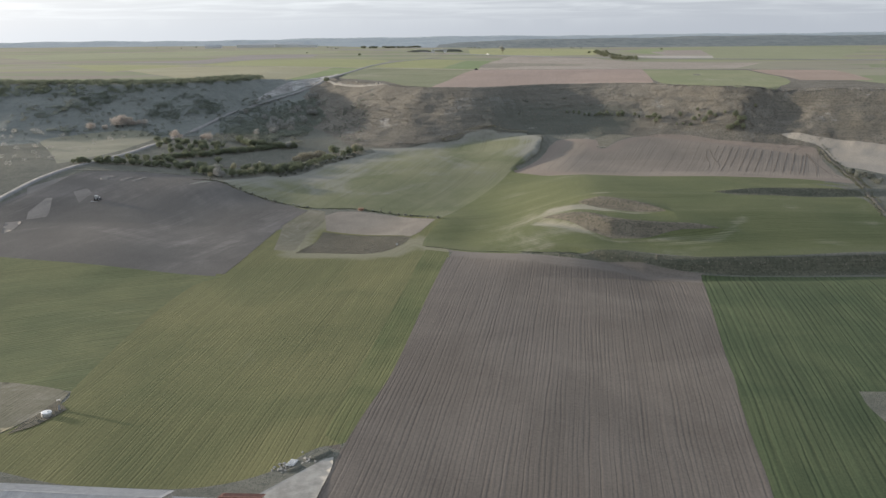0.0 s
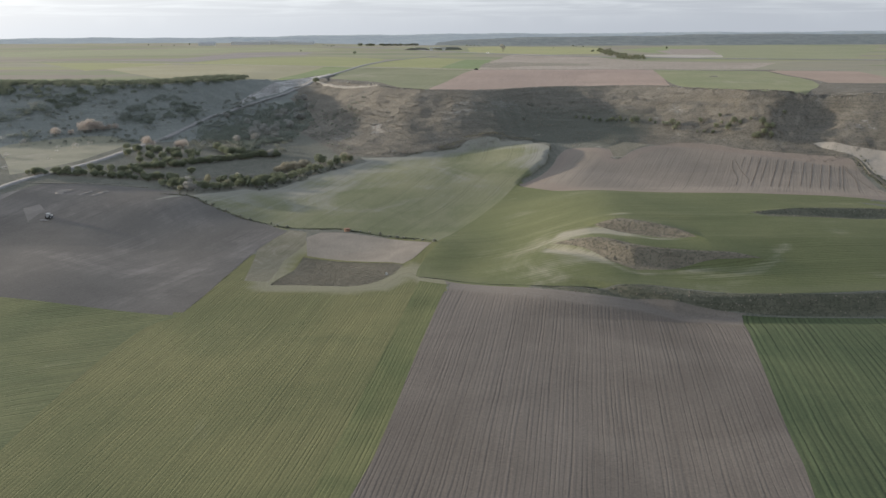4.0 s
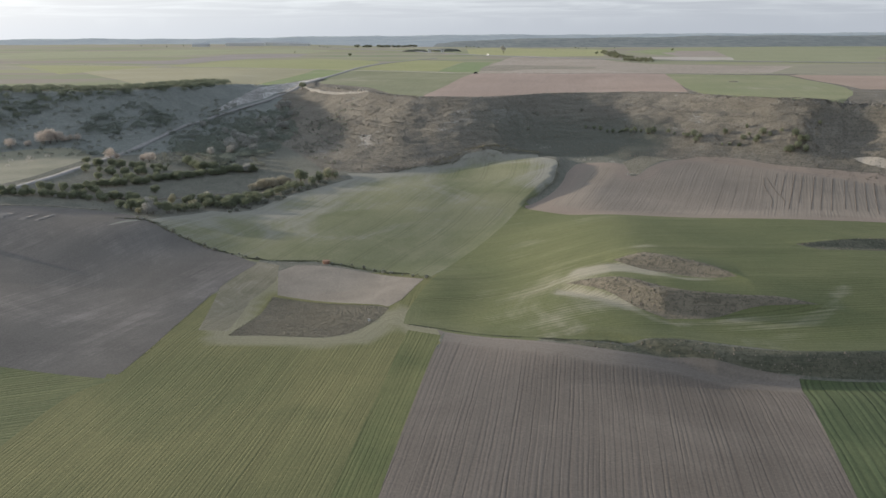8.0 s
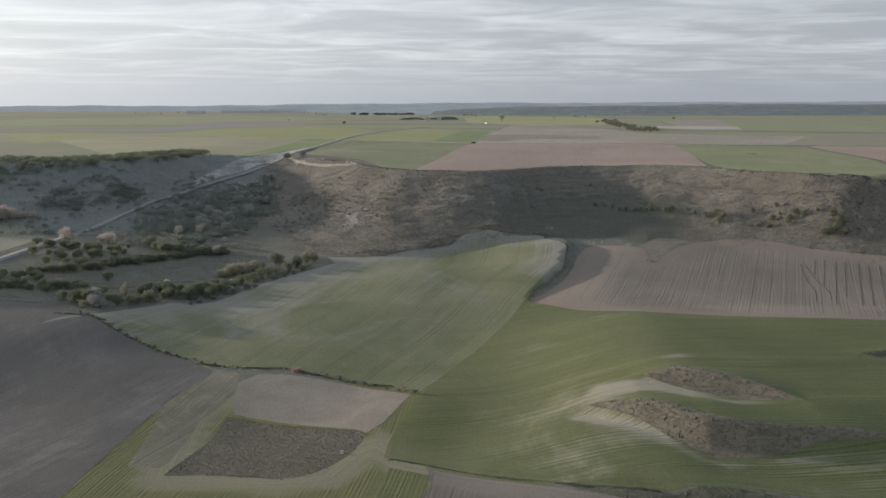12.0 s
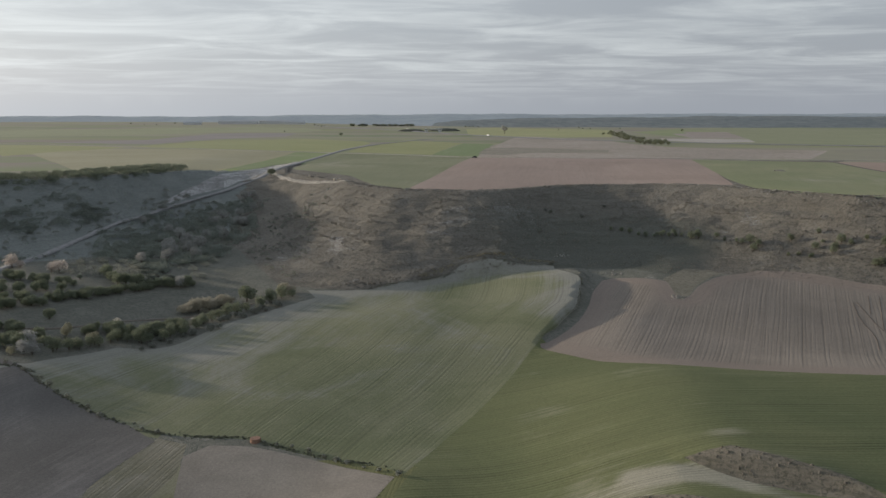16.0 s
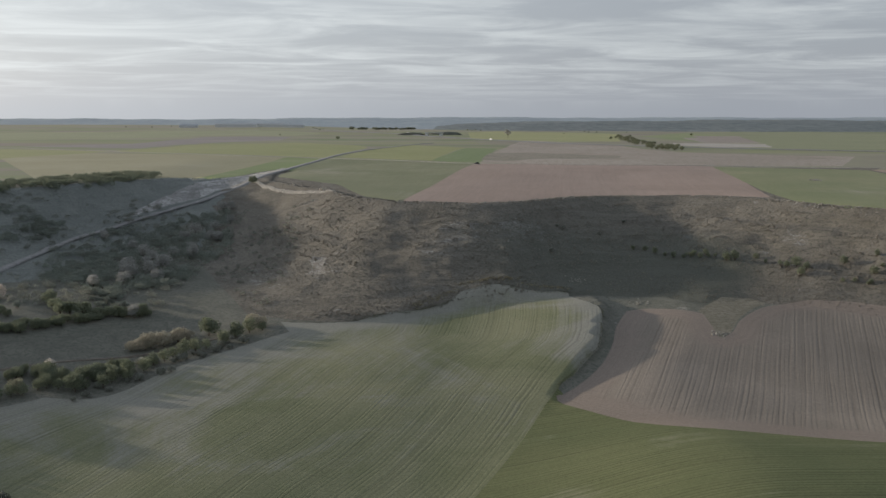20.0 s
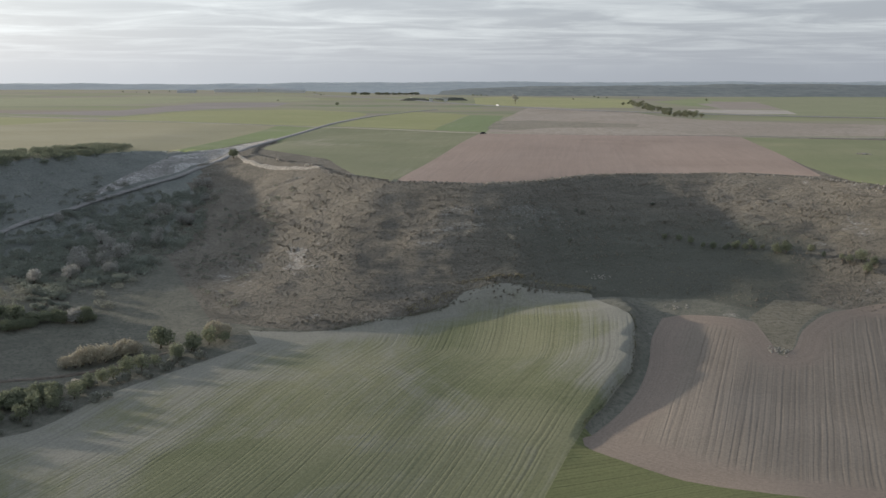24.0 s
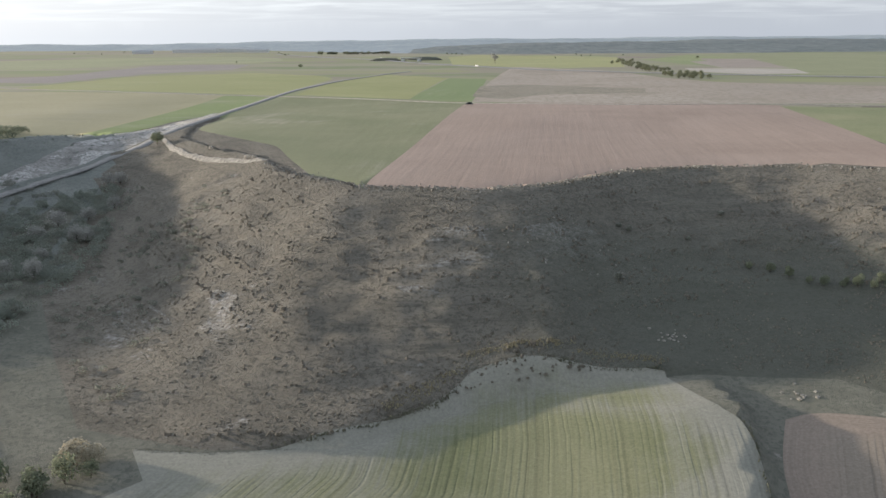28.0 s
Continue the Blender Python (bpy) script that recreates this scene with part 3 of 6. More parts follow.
# ---- the plan of the fields ----
PLAN = {
    "green_near": [(5.8, 419), (-0.6, 380), (-14.2, 280.8), (-21.4, 234.3), (-26.2, 228.6), (-32.6, 227.7), (-40, 217.7), (-49, 211.9), (-62.1, 208.5), (-80.4, 209.4), (-94.7, 210.6), (-111.7, 217.3), (-148.6, 232.1), (-149.4, 233.5), (-120.6, 237.2), (-114.8, 245.8), (-110.4, 253.3), (-109.5, 262.6), (-109.3, 309.1), (-102.8, 375.3), (-90.5, 388.2), (-85.7, 411.8), (-80.3, 474.8), (-68.8, 496.5), (-59.6, 481.5), (-69.2, 464.6), (-66, 418.5), (-50.5, 417.6), (-32.5, 415.6), (-21.6, 418.3), (-14.6, 435.3), (-9.4, 439.8), (-2.4, 427.6), (4.3, 424.6)],
    "plot_margin": [(-70.5, 501.5), (-61, 497.5), (-59.5, 481), (-66.5, 462), (-67, 425), (-77, 425), (-80.5, 474)],
    "green_edge": [(5.8, 419), (-0.6, 380), (-14.2, 280.8), (-21.4, 234.3), (-26.2, 228.6), (-31, 234), (-25.5, 281), (-11.5, 380), (-5.5, 424)],
    "green_left": [(-256.8, 423.2), (-196.8, 406.8), (-142.1, 394.4), (-103.2, 386.6), (-91.9, 384.7), (-102.9, 373.8), (-110, 308.7), (-111, 263.7), (-156.2, 276.7), (-186.2, 282.4)],
    "ploughed_mid": [(7.4, 422), (19.8, 415.6), (56.3, 397), (78.1, 393), (94.2, 387.6), (111.9, 384), (101.4, 327.5), (92.9, 283), (90.7, 268), (86.7, 250.8), (83.3, 229.9), (79.8, 204.2), (69.8, 157.9), (-34.1, 160.1), (-29.4, 203.7), (-25.9, 226.8), (-13.4, 280.9), (0.4, 380)],
    "green_right": [(113, 383.5), (151, 381.8), (190.5, 379.4), (232.9, 376.9), (162.7, 255.9), (133.3, 258.3), (125.4, 258.6), (123.4, 248.8), (124.3, 239), (127.2, 206.3), (100.2, 157.4), (70.2, 157.7), (80.4, 204.2), (83.9, 229.9), (87.3, 250.8), (91.3, 268), (93.5, 283), (102, 327.5)],
    "ploughed_left": [(-70.7, 499.4), (-94, 522.2), (-121.9, 541.9), (-150.2, 558.9), (-172.3, 560.8), (-207.4, 552.8), (-217.7, 535.5), (-236, 494.7), (-254.1, 442.7), (-257.5, 424.5), (-198.1, 409.7), (-142.5, 396), (-104, 389.7), (-92.1, 387.9), (-87, 413.1), (-81.4, 474.5)],
    "green_lobe": [(-144.2, 532.1), (-138.1, 542.9), (-129, 546.3), (-122.6, 556.9), (-113.5, 568.2), (-107.1, 576.7), (-94.7, 575.5), (-84.9, 582.6), (-78.3, 596.2), (-71.9, 605.1), (-60.7, 615), (-46.8, 627.3), (-40.9, 631.5), (-46, 642.4), (-29.5, 638.9), (-10.7, 639.4), (3.5, 644.8), (13.1, 651.2), (18.8, 657), (22.5, 661.4), (35.9, 664.4), (50.7, 661.5), (64.3, 660.5), (68.8, 640.4), (72.5, 632.3), (68.8, 609.2), (65.2, 596.4), (57.7, 585.3), (50, 572.3), (46.2, 564.4), (43.5, 560.1), (33.1, 536.3), (23.4, 516.3), (13.4, 500.2), (2.1, 474.2), (-7.7, 482.1), (-20.2, 487.4), (-38.4, 496), (-44.1, 500), (-56.9, 500.9), (-71.2, 504.3), (-96.9, 518.6), (-115.7, 532.7), (-128.9, 546)],
    "green_spur": [(2.7, 472.2), (-6.4, 443.5), (-7.2, 430.7), (-5.6, 429.5), (6.1, 424.9), (28, 413.2), (45.5, 405.2), (62.8, 400.6), (71.3, 399.1), (79.3, 398.9), (96.7, 394.7), (112.7, 390.3), (141.4, 389.2), (196.6, 393.6), (233.7, 392.4), (235.2, 404.4), (213, 429.8), (219.2, 476.4), (196.3, 507.9), (155.6, 507.9), (108.9, 513.7), (74.3, 525.7), (46.9, 555.6), (44.6, 558.6), (34, 536.3), (24.3, 516.2), (14.2, 498.6)],
    "terracotta": [(47.7, 565.8), (56.1, 574.5), (65.3, 588.5), (71.6, 604.5), (76.3, 624.3), (83.1, 640), (89.5, 642.1), (102.4, 636.2), (109.4, 631.1), (108.9, 618.4), (108.3, 607.1), (113.6, 610.5), (120.4, 624.8), (134.7, 641.4), (151.6, 648.7), (166.4, 643.1), (178, 636.4), (193.6, 625.2), (210.4, 616.7), (242.3, 601.5), (247, 594.4), (228.5, 499.2), (198.3, 512), (157.2, 512.2), (111.1, 522.4), (75.6, 533.2), (47.9, 562.2)],
    "pale_right": [(230.6, 619.1), (233.6, 618.6), (237.4, 617.1), (245.2, 611.1), (255, 604.1), (264.8, 597.9), (284.9, 584.6), (320.9, 563.8), (283.1, 510), (263, 548), (258, 558.9), (250.8, 563), (251.8, 581.7), (249, 599.2), (245.5, 604.5), (234.1, 614.2)],
    "pale_left": [(-283.9, 663.2), (-282.3, 674.6), (-276.6, 679.9), (-249.9, 697.1), (-229.9, 702.3), (-219.2, 702.7), (-204.4, 688.6), (-206, 648.6), (-213.6, 608.1), (-226.4, 580), (-233, 568), (-261.5, 626.3)],
    "red_field": [(-5.5, 740.9), (40.7, 1051.4), (47.7, 1061), (180, 1029), (221, 999), (173.8, 748.5), (148.4, 775.8), (116, 774.3), (80.8, 751.2), (54.1, 727.1), (36, 715.8), (13.3, 720.7)],
    "plateau_green_right": [(218, 994), (288, 979), (317, 955), (287.5, 742.7), (221.8, 626.3), (208, 660), (196.4, 671.9), (185.7, 695.4), (174.5, 748.1)],
    "plateau_brown_right": [(322, 963), (399.3, 940.8), (347.6, 743.1), (291.8, 750.4)],
    "plateau_green_front": [(-85.5, 1114.5), (-73.4, 1142.9), (-10.7, 1103.9), (43.7, 1062.4), (-5.7, 740.6), (-11.8, 748.3), (-19, 756.5), (-35.7, 812.3), (-45.3, 851.7), (-57.8, 869), (-88.6, 915.2), (-97, 936.2), (-97, 985), (-94, 1050)],
    "plateau_green_mid": [(-75.5, 1160.2), (-59, 1389), (-28, 1505), (45, 1406), (7.8, 1101.1), (-11.6, 1113.1)],
    "plateau_green_bright": [(8.9, 1100.9), (46, 1395), (83, 1386), (50.5, 1076.8)],
    "plateau_scrub": [(47.6, 1068.6), (85, 1364), (144, 1721), (232, 1583), (246, 1495), (253, 1312), (315, 1245), (406, 1175), (323, 1011), (234, 1016), (134, 1030)],
    "plateau_tan_left": [(-445, 1257), (-275, 1216), (-127.2, 1163.5), (-135.9, 896.6), (-143.5, 878.6), (-167, 861.6), (-211.3, 826.8)],
    "plateau_green_left": [(-126.2, 1163.5), (-90, 1142.4), (-103.5, 1042), (-106.5, 1026), (-118, 966), (-123, 916), (-133, 903), (-143, 893)],
    "plateau_green_wide": [(-538, 1350), (-289, 1257), (-89, 1155.4), (-83.1, 1210.6), (-65, 1424), (-97, 1501), (-168, 1572), (-291, 1532), (-316, 1331), (-367, 1059)],
    "plateau_purple": [(-482, 1411), (-386, 1526), (-374, 1886), (-234, 1899), (-223, 1693), (-304, 1562), (-327, 1362)],
    "plateau_green_far": [(-718, 1655), (-470, 1757), (-395, 1939), (-248, 1982), (-204, 2081), (-256, 2347), (-455, 2520), (-665, 2300), (-945, 2040)],
    "plateau_green_north": [(74, 1954), (134, 2223), (264, 2406), (381, 2174), (285, 1692), (193, 1649), (123, 1761)],
    "plateau_east_green": [(377, 1981), (577, 2352), (698, 2323), (1029, 2239), (746, 1727), (452, 1632), (397, 1628)],
    "plateau_east_brown": [(427, 1879), (563, 1942), (850, 1914), (648, 1549), (446, 1614), (391, 1611)],
    "plateau_thicket": [(51.2, 1116.5), (66, 1242), (102, 1265), (189, 1188), (174, 1126), (105, 1124), (69.3, 1088)],
    "plateau_green_east": [(546, 2343), (843, 2432), (1005, 2182), (584, 1365), (414, 1421), (547, 1955)],
    "plateau_brown_far": [(492, 2048), (562, 2002), (466, 1595), (405, 1651)],
    "plateau_pale": [(344, 1619), (459, 1567), (426, 1444), (364, 1442), (323, 1511)],
    "plateau_yellow": [(79, 2283), (149, 2462), (371, 2124), (282, 1669), (145, 1707), (67, 1810)],
    "unworked_north": [(-203.5, 514.4), (-197.9, 520.7), (-192.9, 514.3), (-195, 498.7)],
    "unworked_south": [(-213.1, 473.2), (-216.4, 484), (-214.4, 503.6), (-211.4, 504.3), (-205.7, 485.1), (-204.6, 478.1)],
    "unworked_road": [(-226, 506.5), (-230.5, 517.1), (-223.1, 528.1), (-214.5, 540.9), (-217.9, 525.3)],
    "sandy_plot": [(-60.2, 490.4), (-54.1, 496.5), (-41.5, 495.5), (-20, 485.6), (-0.5, 472.6), (-8.2, 454), (-13.4, 448.5), (-17.7, 452.2), (-57.1, 468.1)],
    "rough_plot": [(-58.6, 466.4), (-17.5, 451), (-12.9, 447.1), (-16.5, 435.7), (-23.6, 421.8), (-32.8, 417.4), (-51.3, 420.9), (-65.8, 420.2), (-60.2, 446.5)],
    "bank_low": [(50.8, 444.8), (62.2, 440.8), (69.4, 436.6), (85.8, 422.6), (104.1, 419.9), (119.1, 419.5), (131, 415.6), (110.8, 416.7), (94.9, 413.3), (79.8, 412.7), (72.4, 421.3), (64.7, 431.6)],
    "bank_high": [(70.3, 457.1), (82, 458.4), (92.8, 450.9), (104.8, 442.2), (109.8, 435.3), (95.7, 438), (83.2, 444.6)],
    "bank_front": [(38.5, 407.5), (62.5, 399.1), (71.3, 399), (79.3, 398.8), (96.3, 393.3), (112.7, 390.2), (141.3, 389.1), (233, 391.1), (227.6, 380.1), (191.9, 382.2), (151.6, 383.3), (112.8, 383.8), (94.2, 387.7), (78.1, 393.1), (56.3, 397.1)],
    "notch_grass": [(108, 634.2), (109.1, 630.4), (108.6, 618.6), (107.6, 607.4), (108.8, 606.4), (113.4, 611), (119.8, 625.4), (127, 634.8), (137, 646), (134, 652), (122, 652)],
    "bank_far": [(143.6, 471.7), (170.3, 477.3), (198.5, 481), (221.6, 479), (222.8, 474.6), (186.8, 465.7), (151.5, 464.3)],
    "cut_slope": [(-159.6, 808), (-154.7, 838), (-150, 857), (-145.7, 873), (-141, 891), (-130, 900), (-121, 914), (-116, 966), (-106, 1026), (-104, 1026), (-106, 968), (-108, 935), (-110, 906), (-115, 888), (-129, 869.8), (-144.5, 849.8), (-153, 826.5)],
}
LABELS = {
    "green_near": "young green wheat field with fine drill lines",
    "plot_margin": "pale thin crop between ploughland and plot",
    "green_edge": "strip of deeper green wheat beside the furrows",
    "green_left": "green wheat field beside the dark ploughland",
    "ploughed_mid": "grey-brown harrowed field with long furrows",
    "green_right": "deep green wheat field with straight drill lines",
    "ploughed_left": "dark freshly ploughed field with pale unworked strips",
    "green_lobe": "green wheat field with pale headland below the hill",
    "green_spur": "green wheat field over a rounded spur",
    "terracotta": "reddish bare field with drill lines below the hill",
    "pale_right": "pale bare soil field below the slope",
    "pale_left": "small pale stubble field by the road",
    "red_field": "reddish-brown ploughed field on the plateau",
    "plateau_green_right": "green field on the plateau's edge",
    "plateau_brown_right": "brown bare field on the plateau",
    "plateau_green_front": "dull green field at the plateau's rim",
    "plateau_green_mid": "yellow-green field beside the road on the plateau",
    "plateau_green_bright": "bright green field strip on the plateau",
    "plateau_scrub": "fallow brown scrubland on the plateau",
    "plateau_tan_left": "tan and yellowish field on the plateau",
    "plateau_green_left": "green wedge of field beside the road",
    "plateau_green_wide": "wide yellow-green field on the plateau",
    "plateau_purple": "purplish bare field far off",
    "plateau_green_far": "far pale green fields",
    "plateau_green_north": "far light green field",
    "plateau_east_green": "far green field to the east",
    "plateau_east_brown": "far brown field to the east",
    "plateau_thicket": "dark thicket in the fallow land on the plateau",
    "plateau_green_east": "far green field beside the main road",
    "plateau_brown_far": "far bare brown field",
    "plateau_pale": "pale dusty strip beside the main road",
    "plateau_yellow": "far bright yellow-green field strip",
    "unworked_north": "pale unworked strip in the ploughland",
    "unworked_south": "pale unworked strip beside the ploughing",
    "unworked_road": "pale strip along the road",
    "sandy_plot": "small sandy bare plot",
    "rough_plot": "overgrown plot of dry brown weeds",
    "bank_low": "steep grassy terrace bank on the spur",
    "bank_high": "small grassy bank near the spur's top",
    "bank_front": "long shaded grassy bank above the lower fields",
    "notch_grass": "wedge of yellowish dry grass between the reddish fields",
    "bank_far": "dark grassy bank at the field's upper edge",
    "cut_slope": "pale eroded cutting beside the road",
}


def PLATEAU(name):
    return name.startswith("plateau") or name == "red_field"


def mesh_of(name, verts, faces, material, smooth=True):
    me = bpy.data.meshes.new(name)
    me.from_pydata([tuple(map(float, v)) for v in verts], [], [tuple(map(int, f)) for f in faces])
    if material is not None:
        me.materials.append(material)
    if smooth:
        me.polygons.foreach_set("use_smooth", [True] * len(me.polygons))
    return me


def inside(outline, x, y):
    out = np.zeros(x.shape, bool)
    for (ax, ay), (bx, by) in zip(outline, outline[1:] + outline[:1]):
        if ay != by:
            out ^= ((ay > y) != (by > y)) & (x < (bx - ax) * (y - ay) / (by - ay) + ax)
    return out


def split_line(line, step, closed=False):
    """The points of a line with more in between, at most step metres apart."""
    out = []
    for (ax, ay), (bx, by) in zip(line, line[1:] + (line[:1] if closed else [])):
        n = max(1, math.ceil(math.hypot(bx - ax, by - ay) / step))
        out += [(ax + (bx - ax) * k / n, ay + (by - ay) * k / n) for k in range(n)]
    return out if closed else out + [line[-1]]


def rounded(outline, times=1):
    """Corner cutting: softens an outline's blunt corners and keeps the sharp ones."""
    for _ in range(times):
        out, n = [], len(outline)
        for k in range(n):
            (ax, ay), (bx, by), (cx, cy) = outline[k - 1], outline[k], outline[(k + 1) % n]
            u, v = Vector((bx - ax, by - ay)), Vector((cx - bx, cy - by))
            if u.length < 1 or v.length < 1 or u.angle(v) > 0.8:
                out.append((bx, by))
            else:
                out += [(bx - u.x * 0.22, by - u.y * 0.22), (bx + v.x * 0.22, by + v.y * 0.22)]
        outline = out
    return outline


# ---- the ground: one sheet, cut along the fields' outlines ----
from mathutils.geometry import delaunay_2d_cdt


def spread(x0, x1, y0, y1, step, hole=None):
    ys = np.arange(y0, y1, step * 0.87)
    pts = [(x + (k % 2) * step / 2, y) for k, y in enumerate(ys) for x in np.arange(x0, x1, step)]
    return [p for p in pts if not (hole and hole[0] < p[0] < hole[1] and hole[2] < p[1] < hole[3])]


SHEET = spread(-330, 330, 150, 960, 4.2, (48, 240, 378, 500))
SHEET += spread(48, 240, 378, 500, 1.7)
SHEET += spread(-800, 800, 60, 1250, 16, (-332, 332, 148, 962))
SHEET += spread(-1700, 1700, -300, 2700, 55, (-804, 804, 56, 1254))
SHEET += spread(-4900, 4900, -1500, 4900, 260, (-1720, 1720, -320, 2720))
OUTLINES = {name: split_line(rounded(outline, 2) if len(outline) > 8 else outline, 6 if outline[0][1] < 950 else 30, True) for name, outline in PLAN.items()}
CLEAR = np.array(SHEET)
near_line = np.full(len(CLEAR), 99.0)
for outline in OUTLINES.values():
    box_x, box_y = [p[0] for p in outline], [p[1] for p in outline]
    close = (CLEAR[:, 0] > min(box_x) - 5) & (CLEAR[:, 0] < max(box_x) + 5) & (CLEAR[:, 1] > min(box_y) - 5) & (CLEAR[:, 1] < max(box_y) + 5)
    near_line[close] = np.minimum(near_line[close], away(outline + outline[:1], CLEAR[close, 0], CLEAR[close, 1])[0])
SHEET = [tuple(p) for p in CLEAR[near_line > np.where((CLEAR[:, 0] > 48) & (CLEAR[:, 0] < 240) & (CLEAR[:, 1] > 378) & (CLEAR[:, 1] < 500), 0.6, 1.8)]]
FREE = len(SHEET)
edges = []
for line, closed in [(o, True) for o in OUTLINES.values()] + [(split_line(RIM[4:-3], 3.5), False), (split_line(FOOT[3:-3], 5), False)]:
    first = len(SHEET)
    SHEET += line
    edges += [(first + k, first + k + 1) for k in range(len(line) - 1)] + ([(first + len(line) - 1, first)] if closed else [])
cut_verts, _, cut_faces, *_ = delaunay_2d_cdt([Vector(p) for p in SHEET], edges, [], 0, 0.02, False)
GX, GY = np.array([v.x for v in cut_verts]), np.array([v.y for v in cut_verts])
GZ = height(GX, GY)
faces = np.array([f[:] for f in cut_faces])
turned = (GX[faces[:, 1]] - GX[faces[:, 0]]) * (GY[faces[:, 2]] - GY[faces[:, 0]]) - (GX[faces[:, 2]] - GX[faces[:, 0]]) * (GY[faces[:, 1]] - GY[faces[:, 0]]) < 0
faces[turned] = faces[turned][:, ::-1]
CX, CY = GX[faces].mean(1), GY[faces].mean(1)
NX, NY = (height(GX - 0.7, GY) - height(GX + 0.7, GY)) / 1.4, (height(GX, GY - 0.7) - height(GX, GY + 0.7)) / 1.4
LONG = np.sqrt(NX**2 + NY**2 + 1)
NORMAL = np.stack([NX / LONG, NY / LONG, 1 / LONG], 1)
rim_far, HIGH = away(RIM, CX, CY)
_, SLOPE = away(FOOT, CX, CY)
owner = np.where(HIGH, -2, np.where(SLOPE, -3, -1))
names = list(PLAN)
for n, name in enumerate(names):
    took = inside(OUTLINES[name], CX, CY)
    if PLATEAU(name):
        took &= HIGH & (rim_far > 1.0)
    owner[took] = n


owner[(owner == -1) & (CX > -72) & (CX < 5) & (CY > 410) & (CY < 486)] = names.index("green_near")
# narrow gaps between neighbouring crops belong to one of them
on_line = np.full(len(GX), 99.0)
for outline in OUTLINES.values():
    close = (GX > min(p[0] for p in outline) - 3) & (GX < max(p[0] for p in outline) + 3) & (GY > min(p[1] for p in outline) - 3) & (GY < max(p[1] for p in outline) + 3)
    on_line[close] = np.minimum(on_line[close], away(outline + outline[:1], GX[close], GY[close])[0])
gap = (owner == -1) & (on_line[faces].max(1) < 0.05)
crops = ("green_spur", "green_lobe", "ploughed_mid", "green_right", "green_near", "ploughed_left", "terracotta", "green_left")
touches = {name: (away(OUTLINES[name] + OUTLINES[name][:1], GX, GY)[0] < 0.05)[faces].any(1) & gap for name in crops}
for k, name in enumerate(crops):
    for other in crops[k + 1:]:
        if (name, other) != ("green_lobe", "terracotta"):
            owner[touches[name] & touches[other] & (owner == -1)] = names.index(name)

seam = (owner == -1) & (CX > 44) & (CX < 222) & (CY > 480) & (CY < 570)
seam &= (away(PLAN["terracotta"][20:27], CX, CY)[0] < 11) & (away(PLAN["green_spur"][15:25], CX, CY)[0] < 11)
owner[seam] = names.index("green_spur")

WORN = {"green_lobe": 9.0}
HEADLANDS = {"green_lobe": ((13, 24, 9.0),), "ploughed_mid": ((0, 6, 8.0),), "terracotta": ((0, 20, 9.0), (21, 27, 11.0)), "green_spur": ((1, 14, 7.0),), "green_near": ((23, 34, 7.0),)}


def knoll(x, y):
    """Thin crop over the spur's top and along the foot of its banks."""
    out = 0.75 * np.exp(-(((x - 84) / 8) ** 2 + ((y - 468) / 5) ** 2)) + 0.8 * np.exp(-(((x - 68) / 20) ** 2 + ((y - 449) / 7) ** 2))
    out = out + 0.5 * np.exp(-(((x - 60) / 26) ** 2 + ((y - 424) / 9) ** 2)) + 0.04 * np.exp(-(((x - 130) / 26) ** 2 + ((y - 420) / 7) ** 2))
    for outline in (OUTLINES["bank_low"], OUTLINES["bank_high"]):
        d, _ = away(outline + outline[:1], x, y)
        out = out + 0.12 * np.exp(-d / 5) * (1 - 0.8 * ramp(100, 125, x))
    for line, wide, much in (([(58, 455), (68, 453.5), (76, 447), (83, 440), (92, 434.5), (108, 433)], 4.2, 0.75), ([(47, 441), (60, 432), (68, 424.5), (76, 411.5), (82, 408.5), (96, 410.5), (120, 413.5)], 2.6, 0.6)):
        out = out + much * (1 - 0.7 * ramp(90, 115, x)) * np.exp(-((away(line, x, y)[0] / wide) ** 2)) * (1 + 0.3 * waves(x, y, 25, 4))
    return out + 0.14 * waves(x, 2.5 * y, 40, 3)


